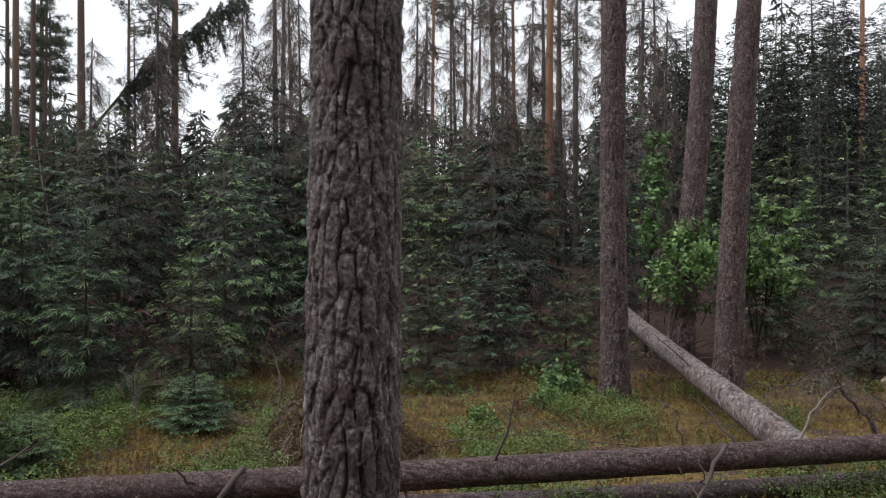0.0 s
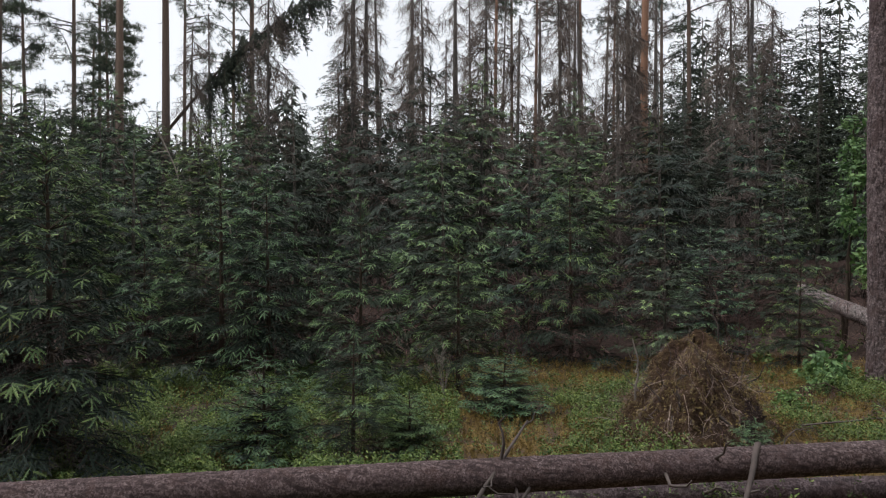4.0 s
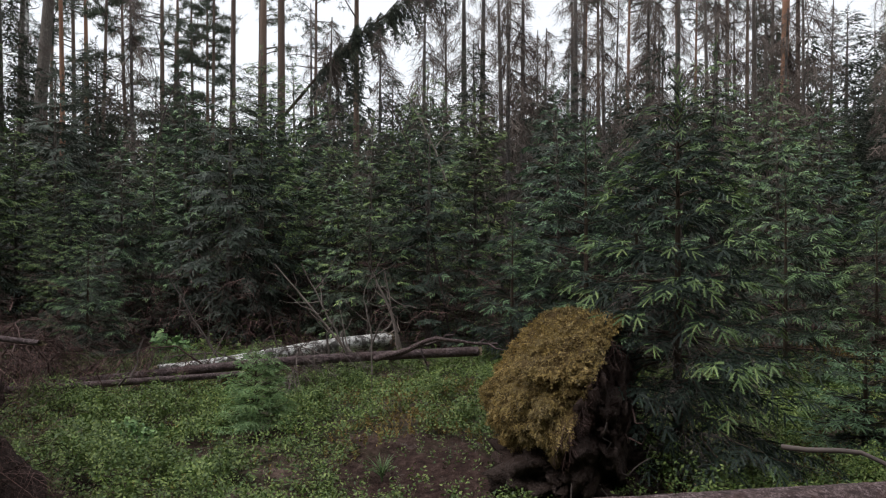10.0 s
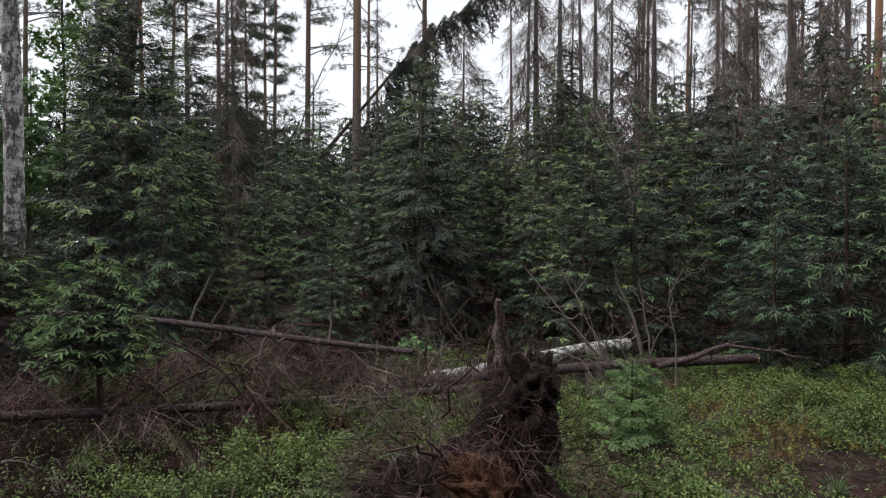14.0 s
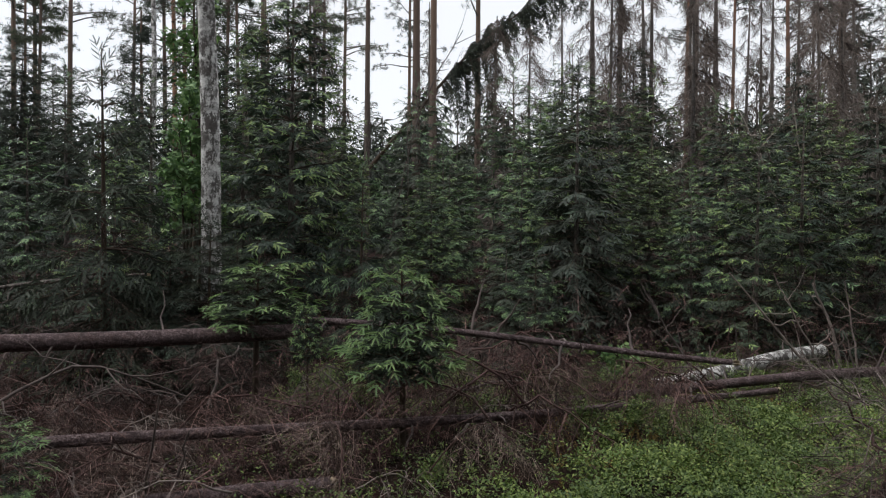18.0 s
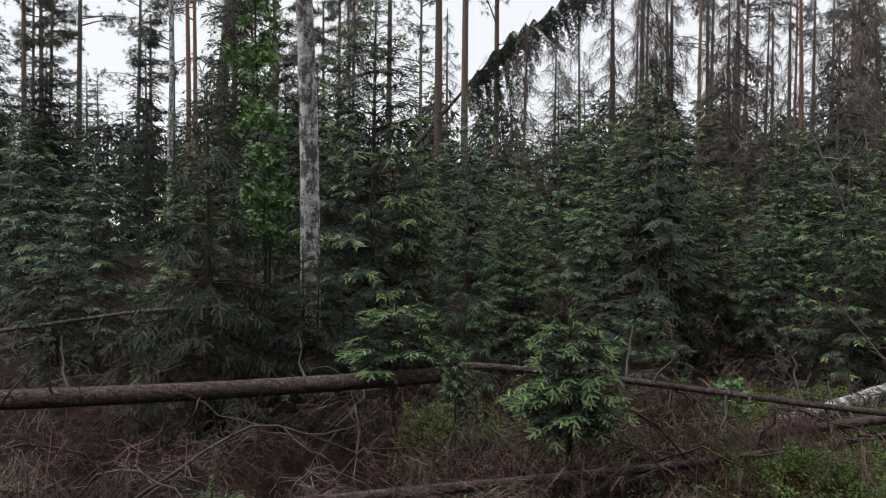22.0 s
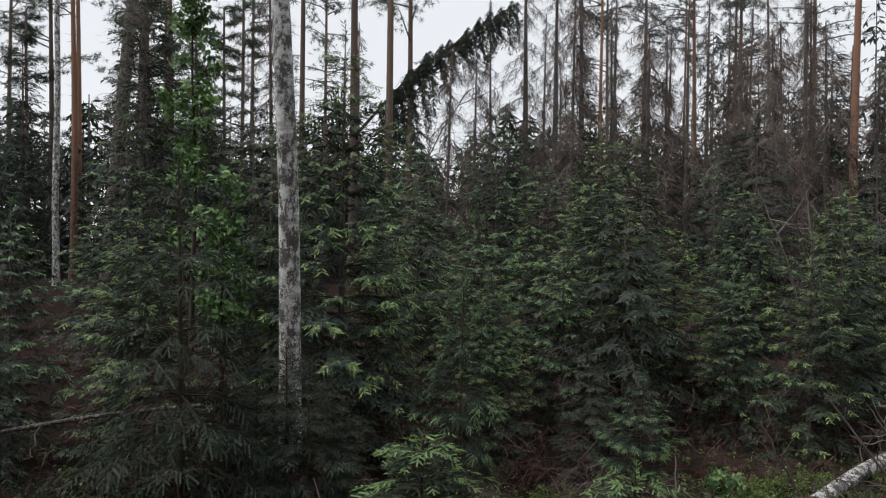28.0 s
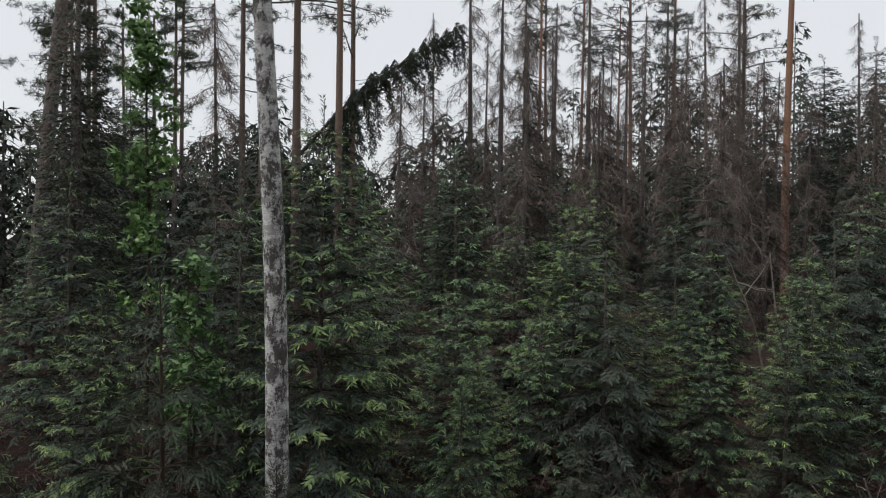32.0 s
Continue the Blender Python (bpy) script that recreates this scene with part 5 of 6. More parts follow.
# ---------------------------------------------------------------- pines and dead trees behind
PINES = [pine(19, 0.17, 71, M_PINE_UP), pine(21, 0.17, 72, M_PINE_UP, 0.55, 420), pine(20, 0.16, 73, M_PINE_RED, 0.66, 260)]
PINES.append(pine(14.5, 0.13, 76, M_PINE_UP, 0.38, 560))
grey_pine = pine(21, 0.25, 75, M_DEAD, 0.6, 400, lean=0.085)
place(grey_pine, at(-23.0, 25.4))
tagged(grey_pine, "thick grey pine trunk leaning slightly", "pine tree", "background pines")
first = set()


def stand(kind, x, y, k, turn, label, category, group, wide=1.0):
    m = pose(x, y, height(x, y), 0, 0, turn) @ Matrix.Diagonal((wide, wide, k, 1))
    if id(kind) in first:
        ob = again(kind, m)
    else:
        ob = place(kind, m)
        first.add(id(kind))
    return tagged(ob, label, category, group)


for i, (x, y, which, wide) in enumerate([
        (-15.2, 30.0, 0, 1.2), (-14.05, 23.5, 0, 0.8), (-12.7, 34.0, 1, 0.95), (-17.2, 30.0, 0, 0.8), (-30.0, 42.0, 2, 1.1),
        (-28.0, 36.0, 2, 1.0), (-37.0, 37.0, 0, 1.0), (-36.0, 40.5, 1, 1.1), (4.1, 27.0, 2, 1.12), (-0.6, 43.0, 2, 0.9), (0.5, 45.0, 1, 0.8),
        (3.95, 40.3, 2, 0.95), (6.5, 39.8, 0, 0.9), (10.7, 48.0, 1, 1.0), (8.8, 36.6, 0, 0.9), (8.0, 50.0, 2, 0.8), (1.7, 42.0, 2, 0.8), (17.6, 30.0, 2, 0.8),
        (-25.0, 41.0, 1, 1.0), (-33.0, 46.0, 1, 1.1), (-27.0, 48.0, 0, 1.0), (-41.0, 45.0, 1, 1.1), (-22.0, 50.0, 1, 1.0), (-38.0, 52.0, 1, 1.1),
        (-17.0, 45.0, 0, 0.9), (-44.0, 38.0, 1, 1.1),
        (-35.0, 36.0, 3, 1.0), (-22.0, 40.0, 3, 1.0), (-24.0, 43.0, 3, 1.0), (-24.5, 35.5, 3, 1.0), (-33.0, 43.0, 3, 1.1), (-39.0, 41.0, 3, 1.1), (-26.0, 45.0, 3, 1.1), (-24.2, 33.0, 3, 0.9), (-20.6, 37.0, 3, 1.0), (-41.0, 34.0, 3, 1.0)]):
    stand(PINES[which], x, y, 1.0 + 0.05 * math.sin(i * 2.3), i * 47, ("tall pine with a reddish-orange upper trunk", "tall pine with a reddish-orange upper trunk", "pine with a bare red-orange trunk", "pine with a dark green crown reaching low")[which],
          "pine tree", "background pines", wide)

DEADS = [dead_spruce(15, 0.17, 81, 60, 13, reach=1.6, mat=M_DEADGREY), dead_spruce(13, 0.12, 82, 46, 11, reach=1.3, mat=M_DEADGREY), dead_spruce(9, 0.07, 83, 48, 12, 0.04, 1.15, M_DEADGREY, 1.15)]
for i, (x, y, which, wide) in enumerate([
        (-6.9, 30.5, 0, 1.0), (-7.6, 32.5, 0, 1.1), (-6.0, 29.0, 1, 1.1), (-3.0, 30.5, 0, 1.1), (6.47, 23.6, 1, 0.9), (4.1, 35.0, 1, 1.1), (5.7, 37.6, 1, 1.0), (4.4, 30.5, 0, 1.0), (5.3, 31.5, 1, 0.9), (6.2, 33.5, 0, 0.9),
        (-1.0, 33.0, 1, 0.9), (1.5, 32.0, 1, 1.0), (-8.5, 36.0, 1, 0.9), (8.5, 28.0, 1, 0.9), (-4.8, 26.0, 2, 1.3), (-2.0, 22.0, 2, 1.2), (0.5, 23.5, 2, 1.2),
        (-6.2, 22.5, 2, 1.3), (2.8, 24.5, 2, 1.3), (-0.8, 27.0, 2, 1.4), (5.2, 21.5, 2, 1.1), (-3.8, 19.5, 2, 1.0), (1.5, 20.0, 2, 1.0), (-8.8, 22.0, 2, 1.1), (7.5, 24.5, 2, 1.2),
        (-15.0, 35.0, 1, 0.9), (3.0, 37.0, 0, 0.9), (-5.5, 38.0, 1, 1.0), (7.8, 42.0, 0, 1.0), (-2.2, 36.5, 0, 0.8), (-5.0, 33.0, 0, 0.9), (-1.5, 38.5, 0, 1.0), (1.0, 35.0, 0, 0.9), (-3.6, 41.0, 1, 1.1), (2.2, 29.5, 1, 1.0), (4.0, 44.0, 0, 1.0), (9.5, 35.0, 1, 1.0), (-20.9, 21.5, 1, 1.0), (-17.3, 21.5, 2, 1.1), (-10.8, 27.5, 2, 1.2), (-12.2, 24.5, 2, 1.1)]):
    stand(DEADS[which], x, y, 1.0 + 0.08 * math.sin(i * 1.7), i * 67,
          ("dead spruce with drooping bare grey branches", "slender dead spruce hung with bare twigs", "brown dead spruce with dry needleless twigs")[which], "dead spruce", "dead spruces", wide)

# the green spruce that has fallen against its neighbours
def leaning_spruce(foot, tip, seed):
    rng = np.random.default_rng(seed)
    root = new("leaning_spruce")
    root.matrix_basis = Matrix.Translation(foot)
    way = np.array(tip) - np.array(foot)
    s = np.linspace(0, 1, 24)
    pts = np.stack([np.interp(s, (0, 0.48, 0.705, 0.81, 1), way[k] * np.array(bow)) for k, bow in enumerate(((0, 0.445, 0.655, 0.773, 1), (0, 0.48, 0.7, 0.81, 1), (0, 0.515, 0.76, 0.848, 1)))], 1)
    for turn in range(3):
        pts[1:-1] = (pts[:-2] + 2 * pts[1:-1] + pts[2:]) / 4
    g = Geo()
    tube(g, pts, 0.12 * (1 - 0.93 * s) + 0.008, 9)
    part("trunk", g, M_STEM, root, smooth=True)
    along = unit(way)
    side = unit(np.cross(along, (0, 0, 1.0)))
    for i in range(66):
        f = 0.58 + 0.42 * (i + rng.uniform()) / 66
        b0 = np.array([np.interp(f, s, pts[:, c]) for c in range(3)])
        L = (1.9 + 2.6 * math.exp(-((f - 0.68) / 0.06) ** 2)) * rng.uniform(0.45, 1.25)
        d = side * rng.choice([-1, 1]) * rng.uniform(0.2, 1.0) + along * rng.uniform(0.5, 1.4) + np.array([0, 0, rng.uniform(-0.2, 0.8)])
        q = np.linspace(0, 1, 6)
        p = b0 + unit(d) * (min(L, 1.6) * 0.8 * q * (1 - 0.35 * q))[:, None]
        p[:, 2] -= L * (0.9 if i % 5 < 3 else 0.0) * q ** 1.5
        b = Geo()
        tube(b, p, np.linspace(0.02, 0.005, 6), 3, 1, cap=False)
        n = int(9 + 15 * L)
        u = rng.uniform(0.1, 1.0, n)
        pos = np.stack([np.interp(u, q, p[:, c]) for c in range(3)], 1)
        dd = np.stack([rng.normal(0, 0.3, n), rng.normal(0, 0.3, n), np.full(n, -1.0)], 1) + along * 0.45
        long = rng.uniform(0.35, 0.75, n)
        for half in HAND_FAR:
            stamp(b, half, pos, frames_of(dd, rng.normal(0, 1, (n, 3))), np.stack([long, long * 0.62, long * 0.62], 1), 0)
        part("bough", b, [M_DARKN, M_STEM], root)
    for i in range(34):
        f = rng.uniform(0.15, 0.66)
        b0 = np.array([np.interp(f, s, pts[:, c]) for c in range(3)])
        b = Geo()
        L = rng.uniform(0.5, 1.6)
        d = unit(side * rng.choice([-1, 1]) + along * 0.4 + np.array([0, 0, rng.uniform(-1.2, 0.3)]))
        tube(b, bend(b0, b0 + d * L, 5, 0.1, 0.04, rng), np.linspace(0.015, 0.004, 5), 3, cap=False)
        part("dead_branch", b, M_TWIG, root)
    tagged(root, "green spruce leaning over against the neighbouring trees", "spruce")


leaning_spruce((-20.7, 31.3, 0.9), (-8.8, 31.0, 12.75), 92)

# ---------------------------------------------------------------- broad-leaved growth
oak = leafy(2.7, 1.35, 101, 330, M_LEAF, 0.17, stems=4, base=0.42)
place(oak, at(3.6, 11.6))
tagged(oak, "leafy green oak bush round the foot of a pine", "bush")
oak2 = leafy(2.5, 1.25, 105, 260, M_LEAF, 0.17, stems=4, base=0.42)
place(oak2, at(5.4, 12.3))
tagged(oak2, "leafy green bush beneath the pines", "bush")
oak3 = leafy(4.1, 0.6, 106, 130, M_LEAF, 0.16, stems=2, base=0.55)
place(oak3, at(3.45, 12.2))
tagged(oak3, "slender leafy oak sapling beside a pine trunk", "bush")
sap = leafy(7.6, 0.85, 102, 260, M_LEAF, 0.19, "leafy_tree", 1, 0.3)
place(sap, at(-17.6, 13.2))
tagged(sap, "slender green broad-leaved tree behind the birch", "tree")
low = leafy(3.9, 0.85, 103, 250, M_LEAF, 0.16, stems=3, base=0.45)
place(low, at(-16.6, 10.6))
tagged(low, "tall leafy green bush beside the birch", "bush")
for i, (x, y, k) in enumerate([(1.45, 8.9, 1.3), (1.2, 8.35, 0.8), (1.3, 8.6, 0.6), (-9.75, 5.6, 0.7), (-10.9, 8.9, 1.2), (0.4, 7.5, 0.7)]):
    if i == 0:
        herb = leafy(0.34, 0.22, 104, 90, M_LEAF, 0.10, "seedling", 4)
        place(herb, at(x, y, 0, k))
    else:
        herb2 = again(herb, at(x, y, i * 50, k))
    tagged(herb if i == 0 else herb2, "small leafy green seedling on the mossy floor", "seedling", "leafy seedlings")

# ---------------------------------------------------------------- dead branches


def dead_branch(L, seed, mat, fine, name="dead_branch"):
    """A fallen bough: arched stem, side branches, drooping fine twigs."""
    rng = np.random.default_rng(seed)
    root = new(name)
    g, t = Geo(), Geo()
    s = np.linspace(0, 1, 9)
    p = np.stack([L * s, rng.normal(0, 0.04) * L * np.sin(s * 3), L * (0.75 * s - 0.85 * s ** 2)], 1) + np.vstack([np.zeros(3), rng.normal(0, 0.015 * L, (8, 3))])
    tube(g, p, np.linspace(0.011, 0.003, 9), 5)
    pos, dirs, size = [], [], []
    for i in range(int(7 * L)):
        q = rng.uniform(0.15, 0.95)
        a0 = np.array([np.interp(q, s, p[:, c]) for c in range(3)])
        d = np.array([rng.uniform(0.2, 0.8), rng.choice([-1, 1]) * rng.uniform(0.4, 1), rng.normal(0.1, 0.3)])
        l = L * 0.4 * (1.1 - q) * rng.uniform(0.5, 1.2) + 0.1
        pp = bend(a0, a0 + unit(d) * l, 5, -0.10 * l, 0.02, rng)
        pp[:, 2] -= np.linspace(0, 1, 5) ** 2 * l * 0.5
        arm = Geo()
        tube(arm, pp, np.linspace(0.005, 0.002, 5), 3, cap=False)
        u = rng.uniform(0.2, 1, fine)
        hang = unit(d) * 0.5 + np.stack([rng.normal(0, 0.35, fine), rng.normal(0, 0.35, fine), np.full(fine, -0.9)], 1)
        stamp(arm, DEADTWIG, a0 + (pp[-1] - a0) * u[:, None], frames_of(hang, np.array([[0, 0, 1.0]]) + rng.normal(0, 0.4, (fine, 3))), rng.uniform(0.18, 0.45, fine))
        part("side_branch", arm, mat, root)
    for k in range(int(fine * 6 * L)):
        u = rng.uniform(0.1, 1)
        pos.append([np.interp(u, s, p[:, c]) for c in range(3)])
        dirs.append(np.array([rng.normal(0.3, 0.3), rng.normal(0, 0.7), -0.7]))
        size.append(rng.uniform(0.2, 0.5))
    part("stem", g, mat, root)
    dirs = np.array(dirs)
    stamp(t, DEADTWIG, pos, frames_of(dirs, np.array([[0, 0, 1.0]]) + rng.normal(0, 0.4, dirs.shape)), np.array(size))
    part("brush", t, mat, root)
    return root


def draped_brush(L, n, seed, mat):
    """A dead bough arched over, its fine dry twigs hanging like a curtain."""
    rng = np.random.default_rng(seed)
    root = new("dead_branch")
    s = np.linspace(0, 1, 10)
    p = np.stack([L * (s - 0.35), 0.05 * np.sin(5 * s + seed), 0.55 * L * np.sin(s * 2.6 + 0.35) - 0.15], 1)
    g, t = Geo(), Geo()
    tube(g, p, np.linspace(0.007, 0.003, 10), 5)
    part("stem", g, M_BROWN, root)
    u = rng.uniform(0.12, 1, n)
    pos = np.stack([np.interp(u, s, p[:, c]) for c in range(3)], 1) + rng.normal(0, 0.05, (n, 3)) * (1, 1.6, 0.6)
    d = np.stack([rng.normal(0.3, 0.5, n), rng.normal(0, 0.6, n), np.full(n, -0.8)], 1)
    stamp(t, DEADTWIG, pos, frames_of(d, rng.normal(0, 1, (n, 3))), np.stack([rng.uniform(0.25, 0.5, n), *(np.full(n, 0.20),) * 2], 1))
    part("curtain", t, mat, root, "curtain of fine straw-grey twigs")
    return root


BOUGHS = [dead_branch(1.5, 111, M_TWIG, 6), dead_branch(1.2, 112, M_BROWN, 7), dead_branch(1.8, 113, M_BROWN, 5), dead_branch(1.0, 114, M_DEADGREY, 3), dead_branch(1.6, 115, M_TWIG, 2), draped_brush(1.0, 150, 116, M_STRAW), draped_brush(1.3, 170, 117, M_STRAW), dead_branch(1.1, 118, M_ASH, 2), dead_branch(1.4, 119, M_ASH, 3)]
BOUGH_LABEL = ["arched grey dead bough with drooping twigs", "brown dead bough dense with fine dry twigs", "long reddish-brown dead bough lying in brushwood",
               "bleached bare branch lying on the ground", "bare grey branch lying over brushwood",
               "arched dead bough with a curtain of hanging twigs", "long arched dead bough hung with straw-grey twigs",
               "ash-grey bare branch sticking out of brushwood", "long ash-grey bare branch lying in brushwood"]
rng_b = np.random.default_rng(120)
spots = []
for i in range(46):
    x = rng_b.uniform(-20.5, -10.6)
    y = 4.2 + (x + 20) * 0.14 + rng_b.uniform(0, 3.4)
    if x > -13.0 and y < 5.9:
        y += 1.6
    spots.append((x, y, rng_b.uniform(0, 360), rng_b.uniform(0.7, 1.25), rng_b.uniform(-0.05, 0.45), rng_b.choice([0, 1, 1, 2, 2, 1, 4])))
for x, y in ((-13.45, 5.0), (-12.6, 5.35), (-14.6, 4.7), (-15.3, 5.3), (-14.2, 5.9), (-16.6, 5.0), (-11.7, 6.6), (-17.6, 5.3), (-13.0, 7.3), (-15.9, 6.4)):
    spots.append((x, y, rng_b.uniform(0, 360), rng_b.uniform(0.55, 0.85), 0.16, rng_b.choice([5, 6])))
for i in range(16):
    spots.append((rng_b.uniform(-11.5, -8.0), rng_b.uniform(7.6, 9.2), rng_b.uniform(0, 360), rng_b.uniform(0.6, 1.0), 0.1, rng_b.choice([0, 4, 1])))
for i in range(14):
    spots.append((rng_b.uniform(-0.5, 5.0), rng_b.uniform(4.9, 8.0), rng_b.uniform(0, 360), rng_b.uniform(0.3, 0.7), 0.02, rng_b.choice([3, 4, 1])))
for x, y in ((0.9, 4.0), (1.2, 4.2), (2.2, 4.45), (-0.9, 4.1), (-2.7, 3.75), (2.9, 4.7), (-1.6, 3.8), (1.6, 3.9)):
    spots.append((x, y, rng_b.uniform(0, 360), rng_b.uniform(0.35, 0.6), 0.05, rng_b.choice([3, 4])))
for i in range(26):
    x = rng_b.uniform(-18.5, -12.2)
    spots.append((x, 3.9 + (x + 18.5) * 0.1 + rng_b.uniform(0, 2.2), rng_b.uniform(0, 360), rng_b.uniform(0.45, 0.85), rng_b.uniform(0.0, 0.2), rng_b.choice([7, 8])))
for i in range(16):
    spots.append((rng_b.uniform(-12.5, -9.0), rng_b.uniform(14.0, 17.0), rng_b.uniform(0, 360), rng_b.uniform(1.0, 1.7), 0.1, rng_b.choice([1, 2])))
for i in range(12):
    spots.append((rng_b.uniform(-17, -11), rng_b.uniform(7.6, 10), rng_b.uniform(0, 360), rng_b.uniform(0.8, 1.3), 0.1, rng_b.choice([0, 1, 2])))
for i in range(8):
    spots.append((rng_b.uniform(4.5, 8.5), rng_b.uniform(7.0, 9.5), rng_b.uniform(0, 360), rng_b.uniform(0.7, 1.2), 0.1, rng_b.choice([0, 4])))
placed = set()
for x, y, turn, k, dz, which in spots:
    which = int(which)
    m = at(x, y, turn, k, dz) @ pose(0, 0, 0, rng_b.normal(0, 14), rng_b.normal(0, 10), 0)
    ob = again(BOUGHS[which], m) if which in placed else place(BOUGHS[which], m)
    placed.add(which)
    tagged(ob, BOUGH_LABEL[which], "dead branch", "fallen branches")



def stick(name, pts, r, mat, label, category, twigs=0, seed=0, reach=(0.12, 0.35), first=3, crook=0.015):
    """A bare stem through a few points, with side twigs from the first-th of its twelve rings up."""
    rng = np.random.default_rng(seed)
    pts = np.array(pts, float)
    root = new(name)
    root.matrix_basis = Matrix.Translation(pts[0])
    q = np.linspace(0, 1, len(pts))
    u = np.linspace(0, 1, 12)
    p = np.stack([np.interp(u, q, (pts - pts[0])[:, c]) for c in range(3)], 1)
    p[1:-1] = (p[:-2] + 2 * p[1:-1] + p[2:]) / 4 + rng.normal(0, 0.006, (10, 3))
    g = Geo()
    tube(g, p, np.linspace(r, r * 0.35, 12), 7)
    stem = part("stem", g, mat, root, smooth=True)
    L = np.linalg.norm(p[-1] - p[0])
    for i in range(twigs):
        t = Geo()
        ring = rng.uniform(first, 11)
        a0 = np.array([np.interp(ring, np.arange(12), p[:, c]) for c in range(3)])
        d = unit(rng.normal(0, 1, 3) + unit(p[-1] - p[0]) * (0.8 if crook > 0.01 else 0.25))
        tube(t, bend(a0, a0 + d * L * rng.uniform(*reach), 7 if crook < 0.01 else 5, 0.03, crook, rng), np.linspace(r * 0.4, min(0.002, r * 0.2), 7 if crook < 0.01 else 5), 4)
        part("twig", t, mat, stem)
    return tagged(root, label, category)


POLE, BARE = "slim bare dead stem leaning among the spruces", "small bare sapling with thin dead twigs"
stick("dead_sapling", [(-6.6, 12.9, 0.1), (-6.99, 12.92, 1.4), (-7.14, 12.92, 2.5), (-7.35, 12.91, 3.9)], 0.028, M_PALE, POLE, "dead stem", 5, 1)
stick("dead_sapling", [(-8.2, 9.46, 0.0), (-8.25, 9.46, 0.24), (-8.36, 9.46, 0.66), (-8.58, 9.45, 1.15)], 0.03, M_ASH, "short leaning dead stem behind the birch log", "dead stem", 6, 2)
stick("dead_sapling", [(-8.6, 9.04, 0.05), (-8.78, 9.04, 0.2), (-9.16, 9.02, 0.63), (-9.7, 9.0, 1.28)], 0.022, M_ASH, "thin dead stem leaning over the birch log", "dead stem", 7, 3)
stick("bare_sapling", [(-8.7, 8.76, 0.05), (-8.79, 8.76, 0.24), (-9.02, 8.75, 0.7), (-9.32, 8.74, 1.3)], 0.014, M_ASH, BARE, "sapling", 8, 4)
stick("bare_sapling", [(-8.22, 9.08, 0.05), (-8.3, 9.07, 0.66), (-8.4, 9.07, 1.2)], 0.014, M_ASH, BARE, "sapling", 8, 5)
stick("bare_sapling", [(-8.36, 7.63, 0.05), (-8.36, 7.63, 0.7), (-8.46, 7.62, 1.0), (-8.3, 7.63, 1.3)], 0.008, M_ASH, BARE, "sapling", 5, 6)
stick("dead_branch", [(-1.45, 6.4, 0.05), (-1.48, 6.4, 0.45), (-1.44, 6.4, 0.70), (-1.5, 6.4, 0.92)], 0.014, M_PALE, "pale broken stick standing in the moss", "branch", 2, 7)
stick("dead_branch", [(-5.95, 4.0, 0.58), (-5.64, 3.9, 0.60), (-5.49, 3.78, 0.5), (-5.3, 3.66, 0.34), (-5.15, 3.62, 0.12)], 0.013, M_TWIG, "crooked grey branch hooked over the fallen trunk", "branch", 5, 8)
stick("dead_branch", [(-3.05, 3.95, 0.05), (-2.95, 4.0, 0.3), (-2.75, 4.25, 0.52), (-2.6, 4.5, 0.66)], 0.018, M_TWIG, "grey branch leaning on the fallen trunk", "branch", 5, 9)
stick("dead_branch", [(-1.24, 4.45, 0.54), (-1.37, 4.25, 0.37), (-1.50, 4.05, 0.22), (-1.68, 3.88, 0.02)], 0.02, M_TWIG, "pale broken branch hanging from the fallen trunk", "branch", 11, 10)
stick("dead_branch", [(1.88, 4.75, 0.60), (1.66, 4.5, 0.44), (1.42, 4.25, 0.24), (1.2, 4.1, 0.02)], 0.016, M_TWIG, "pale broken branch leaning against the log", "branch", 11, 25)
stick("dead_branch", [(2.58, 5.2, 0.45), (2.7, 5.25, 0.68), (2.84, 5.3, 0.82), (2.98, 5.3, 0.90)], 0.012, M_PALE, "thin bare branch rising from the log", "branch", 5, 11)
stick("dead_branch", [(3.18, 5.2, 0.45), (3.14, 5.25, 0.66), (2.98, 5.3, 0.80), (2.9, 5.3, 1.02)], 0.022, M_LOG, "crooked dark branch stub rising from the log", "branch", 5, 12)
stick("dead_sapling", [(-1.14, 0.98, 0.05), (-1.10, 0.97, 0.8), (-1.03, 0.95, 1.4), (-1.10, 0.94, 1.86)], 0.0030, M_ASH, "slim bare dead sapling with crooked twigs in the clearing", "sapling", 64, 27, (0.05, 0.15), 7, 0.006)
stick("dead_branch", [(0.05, 6.6, 0.12), (0.8, 6.5, 0.22), (1.5, 6.4, 0.16), (2.1, 6.5, 0.06)], 0.009, M_TWIG, "thin dead branch lying on the moss", "branch", 12, 26)
stick("dead_sapling", [(-7.3, 12.67, 0.3), (-7.75, 12.67, 2.5), (-8.0, 12.7, 3.14), (-8.3, 12.73, 3.8)], 0.026, M_PALE, POLE, "dead stem", 4, 13)
stick("dead_sapling", [(-7.7, 11.5, 0.2), (-8.12, 11.51, 2.48), (-8.28, 11.5, 2.9), (-8.5, 11.49, 3.45)], 0.02, M_TWIG, POLE, "dead stem", 4, 14)
stick("dead_sapling", [(-14.6, 15.45, 0.6), (-13.91, 15.42, 4.0), (-13.47, 15.32, 5.0), (-12.9, 15.19, 5.9)], 0.02, M_TWIG, "pale dead stem leaning high between the spruces", "dead stem", 5, 15)
